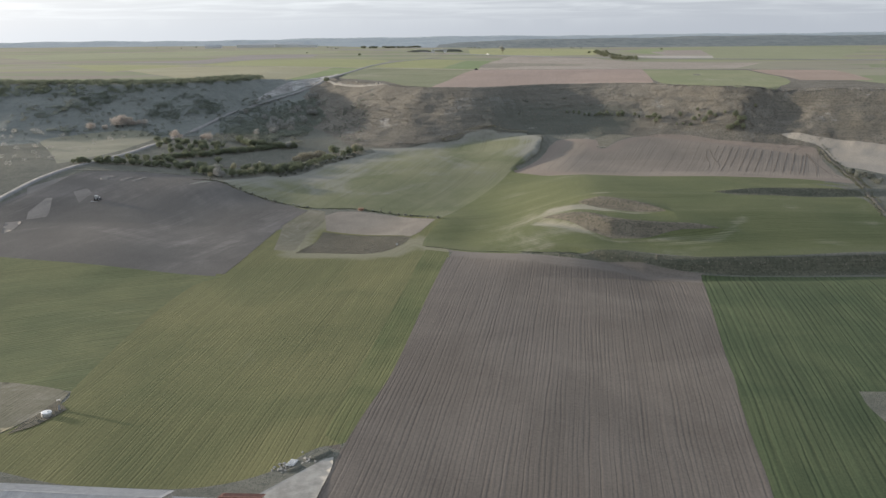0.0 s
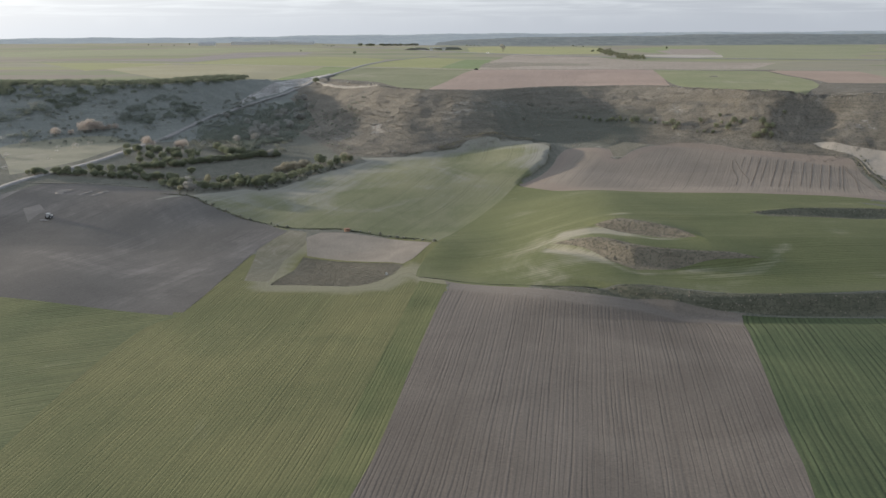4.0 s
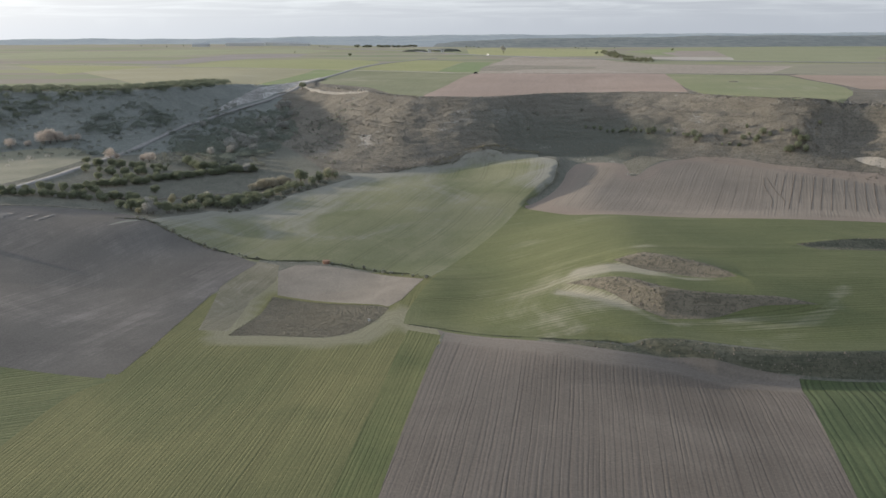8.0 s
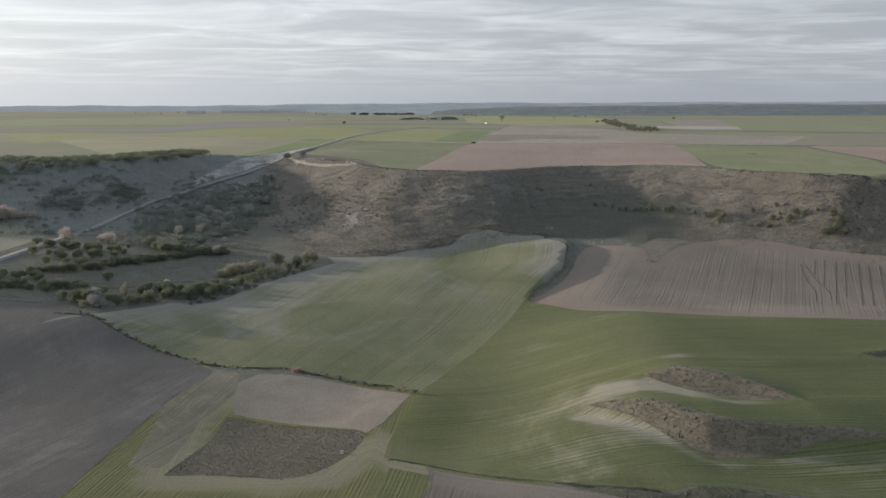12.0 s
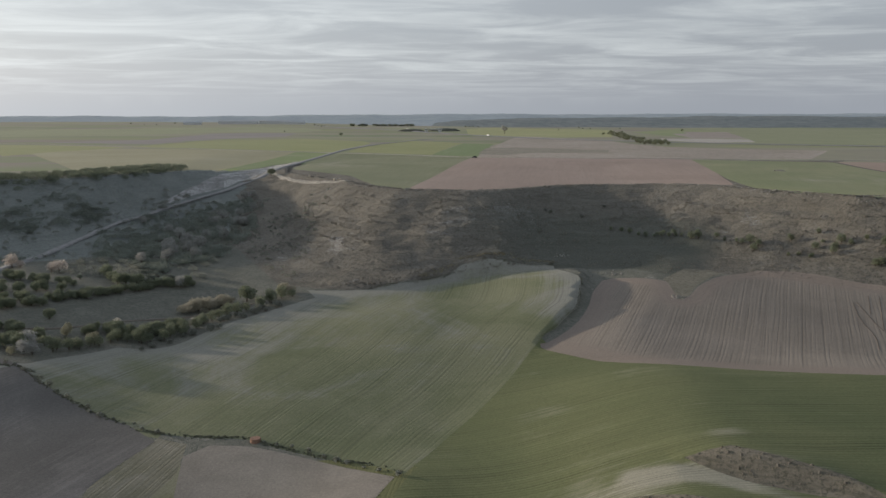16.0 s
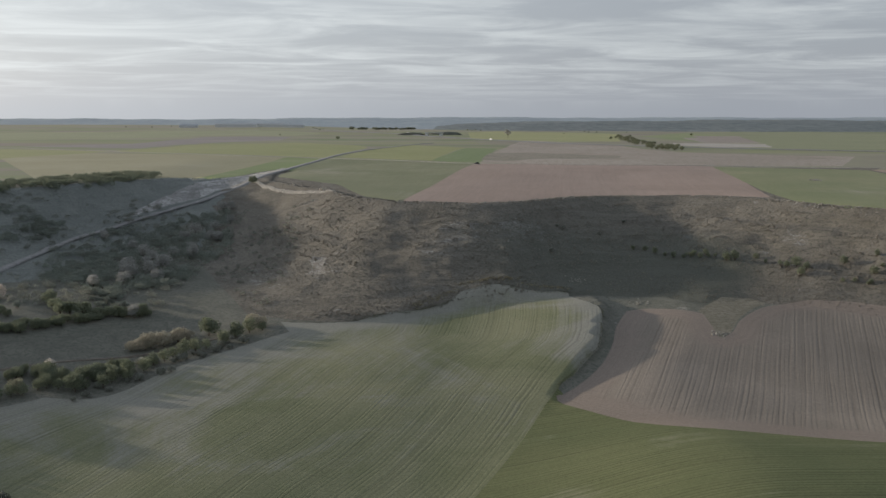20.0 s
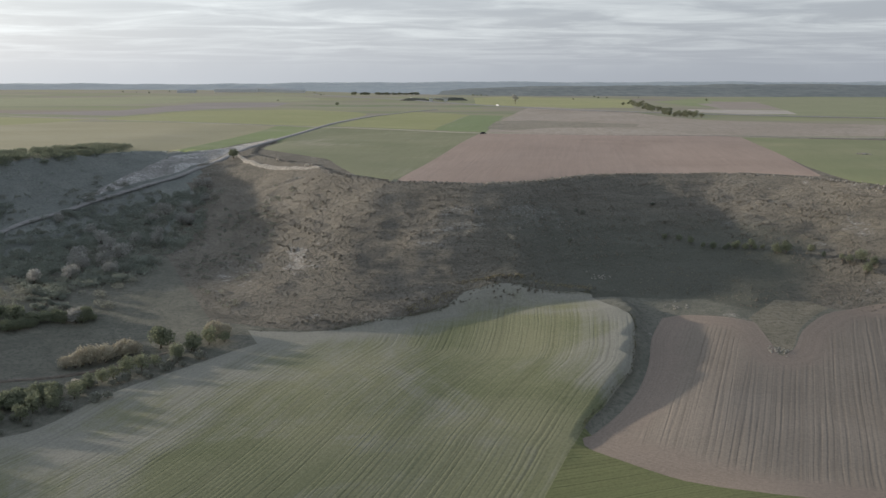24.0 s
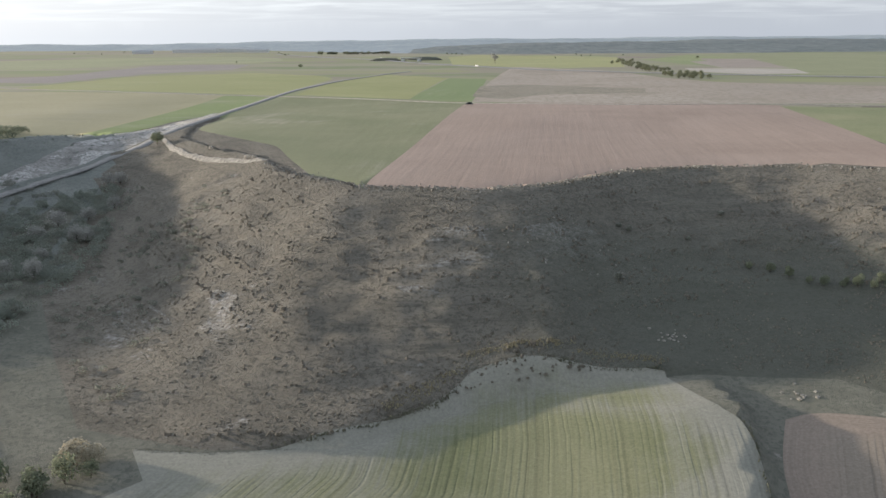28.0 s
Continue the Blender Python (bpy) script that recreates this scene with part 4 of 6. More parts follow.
def sheet(name, which, material, label, category):
    part_faces = faces[which]
    used, local = np.unique(part_faces, return_inverse=True)
    me = mesh_of(name, np.stack([GX, GY, GZ], 1)[used].tolist(), local.reshape(-1, 3).tolist(), material)
    edge, _ = away(OUTLINES[name[7:]] + OUTLINES[name[7:]][:1], GX[used], GY[used]) if name[7:] in PLAN else (np.full(len(used), 99.0), 0)
    if name == "ground_green_lobe":
        edge, _ = away(PLAN["green_lobe"][11:27], GX[used], GY[used])
        edge = np.minimum(edge, 1.5 + 0.3 * away(PLAN["green_lobe"][:12], GX[used], GY[used])[0])
    worn = np.exp(-edge / WORN[name[7:]]) if name[7:] in WORN else 0 * edge
    if name == "ground_green_spur":
        worn = worn + knoll(GX[used], GY[used])
    head, edge = np.zeros(len(used)), np.full(len(used), 99.0)
    for first, last, wide in HEADLANDS.get(name[7:], ()):
        d, _ = away(PLAN[name[7:]][first:last], GX[used], GY[used])
        head, edge = np.maximum(head, 1 - ramp(wide * 0.75, wide * 1.15, d)), np.minimum(edge, d)
    if name == "ground_green_lobe":
        run, _ = away([(82, 730), (75, 660)] + PLAN["green_lobe"][24:35], GX[used], GY[used])
        me.attributes.new("run", "FLOAT", "POINT").data.foreach_set("value", run)
    me.attributes.new("head", "FLOAT", "POINT").data.foreach_set("value", head)
    me.attributes.new("edge", "FLOAT", "POINT").data.foreach_set("value", edge)
    # outline of the combe's shadow, tinted into the hillside
    right_side = 122 + 0.45 * np.clip(738 - GY[used], 0, 50) - 0.5 * np.clip(685 - GY[used], 0, 40)
    lush = ramp(-15, 85, GX[used]) * (1 - ramp(-18, 24, GX[used] - right_side)) * (1 - 0.6 * ramp(690, 745, GY[used]))
    stony = np.exp(-(((GX[used] - 50) / 22) ** 2 + ((GY[used] - 708) / 15) ** 2)) + 0.75 * np.exp(-(((GX[used] + 42) / 20) ** 2 + ((GY[used] - 700) / 24) ** 2)) + 0.6 * np.exp(-(((GX[used] - 150) / 30) ** 2 + ((GY[used] - 690) / 14) ** 2))
    me.attributes.new("stony", "FLOAT", "POINT").data.foreach_set("value", stony)
    me.attributes.new("lush", "FLOAT", "POINT").data.foreach_set("value", lush)
    me.attributes.new("worn", "FLOAT", "POINT").data.foreach_set("value", worn)
    me.normals_split_custom_set_from_vertices(NORMAL[used].tolist())
    return tagged(new(name, me), label, category, "", "structure")


sheet("ground", owner == -1, MAT["margin"], "grassy valley floor and weedy field margins", "ground")
IN_GULLY = (owner == -3) & (CX < -95 + 7 * waves(CX, CY, 30, 3) + 0.12 * (700 - CY))
sheet("ground_gully", IN_GULLY, MAT["gully"], "shaded grassy slopes of the gully", "ground")
sheet("ground_hillside", (owner == -3) & ~IN_GULLY, MAT["hill"], "dry stony hillside with tussock grass and pale rock", "ground")
RIM_LAND = (owner == -2) & (CY < 990) & (CX > -130) & (CX < 330)
sheet("ground_rim", RIM_LAND, MAT["hill"], "rough stony grassland along the plateau's rim", "ground")
sheet("ground_plateau", (owner == -2) & ~RIM_LAND, MAT["plateau_rest"], "far plateau of patchwork farmland reaching the horizon", "ground")
for n, name in enumerate(names):
    if (owner == n).any():
        sheet("ground_" + name, owner == n, MAT[name], LABELS[name], "bank" if "bank" in name else "field")


# ---- helpers for things ----
def part(name, bm, material, parent=None, label="", smooth=False):
    """Links a bmesh, or (verts, faces), as one mesh object."""
    if isinstance(bm, tuple):
        me = mesh_of(name, bm[0], bm[1], material, smooth)
    else:
        me = bpy.data.meshes.new(name)
        bm.to_mesh(me)
        bm.free()
        me.materials.append(material)
        if smooth:
            me.polygons.foreach_set("use_smooth", [True] * len(me.polygons))
    ob = new(name, me)
    ob.parent = parent
    return tagged(ob, label)


def box(x, y, z, sx, sy, sz, bevel=0.0, bm=None):
    """A box with its base's middle at x, y, z; added to bm where one is given."""
    bm = bm or bmesh.new()
    made = bmesh.ops.create_cube(bm, size=1, matrix=Matrix.Translation((x, y, z + sz / 2)) @ Matrix.Diagonal((sx, sy, sz, 1)))
    if bevel:
        edges_of = {e for v in made["verts"] for e in v.link_edges}
        bmesh.ops.bevel(bm, geom=list(edges_of), offset=bevel, segments=2, affect="EDGES")
    return bm


def rod(a, b, r0, r1, sides=8, bm=None):
    """A tapered round bar from a to b."""
    bm = bm or bmesh.new()
    a, b = Vector(a), Vector(b)
    turn = (b - a).to_track_quat("Z", "Y").to_matrix().to_4x4()
    bmesh.ops.create_cone(bm, cap_ends=True, segments=sides, radius1=r0, radius2=r1, depth=(b - a).length, matrix=Matrix.Translation((a + b) / 2) @ turn)
    return bm


def on(x, y, sink=0.0):
    return float(height(x, y)) - sink


def plain(name, colour, rough=0.7, metal=0.0, mottle=0.12, scale=2.0):
    def build(n, place):
        spots = n.noise(place, scale, 5.0, 0.65)
        dark, light = tuple(c * (1 - 2 * mottle) for c in colour), tuple(min(1, c * (1 + mottle)) for c in colour)
        return n.mix(n.ramp(spots, 0.3, 0.7), dark, light), spots, 0.02

    m = paint(name, build, rough)
    m.node_tree.nodes["Principled BSDF"].inputs["Metallic"].default_value = metal
    return m


def leaves(name, dark, light, pass_light=0.3):
    """Foliage: each clump its own tone, some light shining through."""
    m = bpy.data.materials.new(name)
    m.use_nodes = True
    n = Nodes(m.node_tree)
    own = n.add("NewGeometry").outputs["Random Per Island"]
    whole = n.add("ObjectInfo").outputs["Random"]
    by = n.math("ADD", n.math("MULTIPLY", own, 0.65), n.math("MULTIPLY", whole, 0.35))
    colour = n.mix(by, mute(dark, 0.15), mute(light, 0.15))
    body = n.add("BsdfPrincipled", Base_Color=colour, Roughness=0.8)
    body.inputs["Specular IOR Level"].default_value = 0.15
    glow_through = n.add("BsdfTranslucent", Color=colour)
    n.add("OutputMaterial", Surface=n.add("MixShader", i0=pass_light, i1=body.outputs[0], i2=glow_through.outputs[0]).outputs[0])
    return m


RNG = np.random.default_rng(7)
BARK = plain("bark", (0.12, 0.095, 0.075), 0.95, 0, 0.25, 3.0)
PINE_LEAF = leaves("pine_needles", (0.135, 0.158, 0.1), (0.25, 0.268, 0.165), 0.5)
ALMOND_LEAF = leaves("almond_blossom", (0.36, 0.31, 0.265), (0.57, 0.51, 0.44), 0.45)
WHITE_LEAF = leaves("white_blossom", (0.4, 0.365, 0.31), (0.6, 0.56, 0.49), 0.4)
PALE_LEAF = leaves("budding_twigs", (0.27, 0.27, 0.245), (0.4, 0.39, 0.355), 0.45)
TAN_LEAF = leaves("dry_tan_twigs", (0.29, 0.262, 0.185), (0.45, 0.405, 0.3), 0.4)
RIM_LEAF = leaves("rim_needles", (0.122, 0.145, 0.1), (0.215, 0.235, 0.155), 0.5)
# lighter, cooler copy of the needles: gully haze put into the colour
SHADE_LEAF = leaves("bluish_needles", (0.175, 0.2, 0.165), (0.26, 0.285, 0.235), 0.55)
YELLOW_LEAF = leaves("yellow_buds", (0.25, 0.24, 0.155), (0.39, 0.37, 0.25), 0.4)
BUSH_LEAF = leaves("scrub_leaves", (0.175, 0.185, 0.155), (0.27, 0.275, 0.22), 0.55)
GROVE_LEAF = leaves("grove_leaves", (0.13, 0.145, 0.085), (0.23, 0.235, 0.14), 0.4)
TUFT = leaves("tussock_grass", (0.13, 0.116, 0.088), (0.2, 0.175, 0.135), 0.4)
WEED = leaves("green_weeds", (0.10, 0.108, 0.07), (0.17, 0.168, 0.11), 0.45)
ROCK = plain("pale_limestone", (0.3, 0.283, 0.248), 0.95, 0, 0.25, 0.8)


def clump_cloud(blobs, count, size):
    """Small bent leaf clumps over and inside the blobs (centre, radii). Returns verts, faces."""
    middle, radii = np.array([b[0] for b in blobs], float), np.array([b[1] for b in blobs], float)
    weights = radii[:, 0] * radii[:, 2]
    pick = RNG.choice(len(blobs), count, p=weights / weights.sum())
    d = RNG.normal(size=(count, 3))
    d /= np.linalg.norm(d, axis=1)[:, None]
    d[:, 2] = np.where(d[:, 2] < -0.75, -0.5 * d[:, 2], d[:, 2])
    p = middle[pick] + d * radii[pick] * RNG.uniform(0.62, 1.08, (count, 1))
    out = d + RNG.normal(size=(count, 3)) * 0.55
    out /= np.linalg.norm(out, axis=1)[:, None]
    u = np.cross(out, (0.3, 0.2, 0.9) + RNG.normal(size=(count, 3)) * 0.4)
    u /= np.linalg.norm(u, axis=1)[:, None]
    v = np.cross(out, u)
    s = size * RNG.uniform(0.55, 1.3, (count, 1))
    corners = np.stack([p - u * s, p + v * s * 0.8 + out * s * 0.15, p + u * s * RNG.uniform(0.6, 1.1, (count, 1)), p - v * s * 0.8, p + out * s * 0.55], 1)
    rows = np.array([(0, 3, 4), (3, 2, 4), (2, 1, 4), (1, 0, 4)])
    return corners.reshape(-1, 3), (np.arange(count)[:, None, None] * 5 + rows).reshape(-1, 3)


def tree(name, tall, wide, leaf, stem, lobes, count, size, label, category="tree", squat=0.8):
    """A tapered trunk with limbs, under a crown of many small clumps with an uneven outline."""
    root = new(name)
    root.empty_display_size = 0.5
    bm = bmesh.new()
    lean = RNG.uniform(-0.25, 0.25, 2)
    fork = (lean[0], lean[1], stem)
    rod((0, 0, -0.5), fork, 0.05 * wide * 0.6 + 0.05, 0.035 * wide * 0.6 + 0.03, 7, bm)
    blobs = []
    for k in range(lobes):
        a = 6.283 * k / lobes + RNG.uniform(-0.4, 0.4)
        out = wide * RNG.uniform(0.1, 0.26)
        r = wide * RNG.uniform(0.24, 0.36)
        rise = min(r * squat * 1.25, (tall - stem * 0.5) * 0.5)
        c = (fork[0] + math.cos(a) * out, fork[1] + math.sin(a) * out, RNG.uniform(stem * 0.5 + rise, max(stem * 0.5 + rise + 0.1, tall - rise)))
        blobs.append((c, (r, r, rise)))
        rod(fork, c, 0.03 * wide * 0.5 + 0.02, 0.02, 5, bm)
    part("trunk", bm, BARK, root)
    part("crown", clump_cloud(blobs, count, size), leaf, root)
    return tagged(root, label, category)


PLACED = set()


def grow(kinds, spots, group, low, high, sink=0.1):
    """Copies of the kinds at the spots, each turned and sized on its own."""
    stand = height([p[0] for p in spots], [p[1] for p in spots]) - sink
    for k, (x, y) in enumerate(spots):
        kind = kinds[k % len(kinds)]
        s = RNG.uniform(low, high)
        m = Matrix.LocRotScale((x, y, float(stand[k])), Euler((0, 0, RNG.uniform(0, 6.28))), (s * RNG.uniform(0.9, 1.12), s * RNG.uniform(0.9, 1.12), s))
        if kind.name in PLACED:
            ob = copy_thing(kind, m)
        else:
            PLACED.add(kind.name)
            ob = kind
            ob.matrix_basis = m
        tagged(ob, group=group)


def along(line, count, spread_by=1.0):
    """Spots strung unevenly along a line."""
    pts = split_line(line, 0.5)
    return [(pts[k][0] + RNG.normal() * spread_by, pts[k][1] + RNG.normal() * spread_by) for k in np.linspace(0, len(pts) - 1, count).astype(int)]


# ---- roads and tracks: thin sheets that follow the ground ----
def ribbon(name, line, wide, material, label, category="road", lift=0.12, step=4.0, verge=0.0):
    pts = np.array(split_line(rounded(line, 2) if len(line) > 2 else line, step))
    ahead = np.gradient(pts, axis=0)
    side = np.stack([-ahead[:, 1], ahead[:, 0]], 1) / np.linalg.norm(ahead, axis=1)[:, None]
    across = np.array([-1.0, -0.85, 0.0, 0.85, 1.0])
    spots = pts[:, None] + side[:, None] * (across * wide / 2)[None, :, None]
    z = height(spots[..., 0], spots[..., 1])[:, 1:4].mean(1)
    z = np.convolve(np.pad(z, 3, "edge"), np.full(7, 1 / 7), "valid")[:, None] + lift - 0.6 * (np.abs(across) == 1)
    rows = np.array([(j, j + 5, j + 6, j + 1) for j in range(4)])
    faces_of = (np.arange(len(pts) - 1)[:, None, None] * 5 + rows).reshape(-1, 4)
    ob = new(name, mesh_of(name, np.concatenate([spots, z[..., None]], 2).reshape(-1, 3), faces_of, material))
    return tagged(ob, label, category, "", "structure")


ASPHALT = plain("worn_asphalt", (0.25, 0.245, 0.235), 0.9, 0, 0.12, 0.4)
GRAVEL = plain("pale_gravel", (0.36, 0.33, 0.28), 0.95, 0, 0.15, 0.5)
CONCRETE = plain("dusty_concrete", (0.33, 0.315, 0.28), 0.9, 0, 0.14, 0.3)
ribbon("road", [(-262, 380), (-246, 444), (-242, 490), (-231, 528), (-220, 560), (-207, 594), (-197, 637), (-193, 688), (-183, 714), (-172.4, 748.7), (-164.5, 772), (-157.3, 802), (-150.4, 825), (-141.8, 847), (-126.8, 866),
                (-111.5, 884), (-106.5, 906), (-104.5, 935), (-102.7, 968), (-99.3, 1042), (-88.5, 1146), (-73, 1264), (-51, 1405), (-26, 1481), (7, 1586)], 4.8, ASPHALT, "narrow grey paved road climbing the gully to the plateau", lift=0.4)
ribbon("road_track", [(-585, 1429), (-286, 1248), (-176.4, 1177.5), (-88.3, 1150.6), (-10.7, 1099.9), (44.7, 1057.7), (133, 1021), (231, 1008), (334, 979), (700, 940)], 3.4, GRAVEL, "pale dirt track across the plateau fields", lift=0.3, step=8)
ribbon("road_highway", [(-309, 2716), (-224, 2445), (-144, 2273), (-51, 2096), (11, 1920), (85, 1737), (161, 1611), (265, 1469), (363, 1379), (504, 1288), (800, 1150)], 13, ASPHALT, "grey main road crossing the plateau far off", lift=0.9, step=15)
FARM_TRACK = [(248.4, 600), (249.8, 587.7), (248.6, 568.5), (242.6, 540.7), (229.5, 494), (214, 431), (213, 392)]
ribbon("road_farm_track", FARM_TRACK, 2.2, plain("trodden_earth", (0.15, 0.135, 0.105), 0.95, 0, 0.2, 0.5), "narrow earth track between the fields", lift=0.15, step=1.5)
ribbon("road_field_track", [(-221, 553.5), (-212.6, 551.8), (-197.2, 555.8), (-182, 561), (-167.5, 562.5), (-156, 561)], 1.8, plain("pale_track", (0.2, 0.185, 0.15), 0.95, 0, 0.2, 0.5), "pale earth track above the ploughland", lift=0.15)
ribbon("road_valley_track", [(-159.6, 589.2), (-134.7, 591.4), (-113.7, 609.2), (-86.5, 618.4), (-60.6, 632.2)], 2.2, plain("earth_track", (0.15, 0.13, 0.105), 0.95, 0, 0.2, 0.5), "earth track between the hedges in the valley", lift=0.15)


# wheel tracks left by the seed drill on the reddish field
WHEEL_MARK = plain("pressed_soil", (0.135, 0.11, 0.087), 0.95, 0, 0.2, 0.8)
for top, foot, wide in ((187.6, 592, 0.5), (191.4, 574, 0.6), (196, 547, 0.8), (199.7, 558, 0.6), (205.2, 546, 0.8), (209.1, 545, 0.6), (213.6, 542, 0.8), (219.1, 547, 0.6), (223.7, 541, 0.8), (228.3, 540, 0.6), (232.5, 534, 0.8), (237.2, 536, 0.6), (239.1, 527, 0.6)):
    head = 613.9 - 0.36 * (top - 187.6)
    ribbon("road_wheel_track", [(top, head), (top - 0.418 * (head - foot), foot)], wide * 0.6, WHEEL_MARK, "dark wheel track across the reddish field", "track", lift=0.07, step=0.8)
for line in ([(239.4, 594.3), (230.3, 522.3)], [(238.3, 594.8), (235.4, 567.6), (217.7, 525.1)], [(177.7, 605.8), (172.5, 589.7), (168.7, 566.3), (162.3, 550.1)], [(179.2, 605.8), (175.2, 580.3), (173.8, 563.6), (169.3, 552.8)]):
    ribbon("road_wheel_track", line, 0.4, WHEEL_MARK, "dark winding wheel track across the reddish field", "track", lift=0.07, step=0.8)


def patch(name, outline, material, label, category, lift=0.1):
    outline = split_line(rounded(outline), 2.5, True)
    xs, ys = [p[0] for p in outline], [p[1] for p in outline]
    grid = np.array(spread(min(xs), max(xs), min(ys), max(ys), 3.0))
    spots = outline + [tuple(p) for p in grid[inside(outline, grid[:, 0], grid[:, 1])]]
    v, _, f, *_ = delaunay_2d_cdt([Vector(p) for p in spots], [(k, (k + 1) % len(outline)) for k in range(len(outline))], [], 1, 0.02, False)
    z = height([p.x for p in v], [p.y for p in v]) + lift
    ob = new(name, mesh_of(name, [(p.x, p.y, float(k)) for p, k in zip(v, z)], [tuple(t) for t in f], material))
    return tagged(ob, label, category, "", "structure")


patch("ground_yard", [(-52, 196), (-44, 203.6), (-38.5, 209.6), (-33.2, 216.6), (-29.9, 221.2), (-27.4, 222), (-27.2, 216.4), (-29.5, 202.8), (-32, 184), (-56, 186)], CONCRETE, "pale dusty concrete yard beside the sheds", "yard")
patch("ground_dirt", [(-175, 263), (-155, 275), (-136, 273), (-116, 266), (-111, 262), (-111, 253), (-115, 246), (-121, 237), (-150, 233)], MAT["plot_margin"], "bare trampled soil beside the water tank", "ground")

for strip in ([(-217.8, 456.2), (-221.7, 468), (-214.2, 471.5), (-211.9, 457.2), (-213.6, 446.8)], [(-197.4, 540.3), (-196.2, 544.2), (-189.8, 545.5), (-192.4, 536.7), (-195.8, 535.9)], [(-185.4, 537.2), (-180.6, 546.1), (-179.2, 544.8), (-183, 536.2)], [(-178.6, 536.9), (-173.4, 548), (-171.6, 546.3), (-176.4, 536.5)]):
    patch("ground_strip", strip, MAT["unworked"], "pale strip left between the furrows", "soil", 0.06)
patch("ground_weeds", [(-118.4, 236.5), (-114.2, 244.4), (-112.7, 255.9), (-109.4, 253.6), (-107.2, 250.5), (-109.2, 246.2), (-112.6, 240.8)], MAT["rough_plot"], "wedge of dark weeds round the pump tower", "weeds", 0.16)
# ---- trees ----
pines = [tree("pine_tree", 4.6, 4.9, PINE_LEAF, 0.3, n, 760, 0.27, "bushy dark green pine in the valley", "pine") for n in (5, 6, 7, 8)]
grow(pines, along([(-197, 660), (-183.8, 655), (-168, 650), (-147, 646)], 15, 2.2) + along([(-185, 636), (-170, 632), (-154, 638)], 12, 2.4) + along([(-178, 622), (-160, 624)], 4, 2.2), "pine clump by the road", 0.75, 1.15)
grow(pines, along([(-178, 603), (-163, 613), (-144, 627), (-127, 641), (-110, 653), (-99.4, 655.8)], 84, 1.8), "pine row in the valley", 0.6, 1.0)
grow(pines, along([(-222, 571), (-198, 576), (-169.6, 582), (-147, 588)], 46, 1.9) + along([(-200, 585), (-172, 596)], 14, 2.2), "pines beside the ploughland", 0.6, 1.05)
grow(pines, along([(-122, 591), (-102.5, 591), (-88.2, 600.8)], 40, 2.2), "pines above the green field", 0.7, 1.15)
grow(pines, [(-131, 650), (-128.2, 651.4), (-122.6, 651.4), (-137, 564.5), (-143, 565), (-142, 602), (-135.6, 656.1), (-140.3, 662.5)], "scattered valley pines", 1.0, 1.5)
thicket = [(-150 + 46 * (k * 0.618 % 1) + 22 * (k * 0.377 % 1) * 0.4, 655 + 62 * (k * 0.377 % 1)) for k in range(60)]
grow([tree("pine_tree", 4.6, 4.9, SHADE_LEAF, 0.3, n, 500, 0.3, "bushy dull green pine in the shaded gully", "pine") for n in (5, 6, 7)], thicket, "pine thicket in the gully", 0.6, 0.95)
grow([tree("pine_tree", 7.2, 8.6, PINE_LEAF, 1.4, 7, 700, 0.45, "large round dark green pine by the field's corner", "pine")], [(-70.4, 632.3)], "", 1.0, 1.0)
shrub_pines = [tree("young_pine", 4.6, 4.4, PINE_LEAF, 0.4, n, 420, 0.25, "young green pine on the dry slope", "pine", 1.1) for n in (3, 4, 5)]
grow(shrub_pines, [(136.8, 683.6), (133.6, 684.3), (157.1, 664.2), (160.1, 666.3), (157.5, 670.2), (154, 671.3), (173.9, 664), (181.5, 654), (186.3, 646.6), (188.3, 649.6), (191.4, 650.7), (201.3, 632.6), (205.3, 632.6), (208.4, 629.7), (210, 634), (205.3, 638.5), (207.2, 635.4), (199.3, 633.6)], "pines on the slope", 0.75, 1.2)
grow(shrub_pines, [(111.2, 697.6), (114.3, 695.8), (118.2, 694), (121.3, 692.2), (124.3, 689.9), (127.5, 689.5), (130.4, 689.8), (169.6, 654.4), (173.5, 653), (177.4, 649.7), (178.4, 649.8), (185.3, 655.7), (194.4, 647.7), (200.3, 645.6), (146.1, 685.1), (148.2, 678.9), (152.2, 673.8), (220.3, 642.5), (185.7, 661.4), (99.7, 709.2), (104.5, 706.6), (107.7, 702), (119.7, 695.2), (123.2, 694.8), (127.1, 692.3)], "small pines on the slope", 0.4, 0.75)
almonds = [tree("almond_tree", 5.2, 6.0, ALMOND_LEAF, 0.7, n, 800, 0.24, "blossoming pinkish almond tree", "almond tree", 0.9) for n in (5, 6, 7)]
grow(almonds, [(-164.5, 669), (-190, 677.4), (-258.9, 697.9), (-241.5, 707), (-238, 708.5), (-234.3, 710.5)], "blossoming almond trees", 1.1, 1.4)
grow(almonds, [(-249.5, 702), (-168.5, 670.5), (-186.5, 678), (-230.5, 712), (-227, 713.5), (-223.5, 714.8)], "small blossoming almond trees", 0.6, 0.85)
whites = [tree("blossoming_tree", 4.0, 4.4, WHITE_LEAF, 0.5, n, 600, 0.24, "small white-blossoming tree in the valley", "tree", 0.95) for n in (4, 5)]
grow(whites, [(-86.8, 608.3), (-114.8, 599.8), (-71.1, 845.9), (-51.4, 815.2), (-48.1, 812.4)], "white-blossoming trees", 0.6, 0.95)
yellows = [tree("budding_tree", 5.2, 5.4, YELLOW_LEAF, 0.5, n, 800, 0.26, "pale yellow budding tree at the field's edge", "tree", 0.95) for n in (5, 6)]
grow(yellows, [(-116, 578.2), (-121.5, 573.5), (-128.5, 584.7), (-137, 557)], "pale yellow trees", 0.75, 1.1)
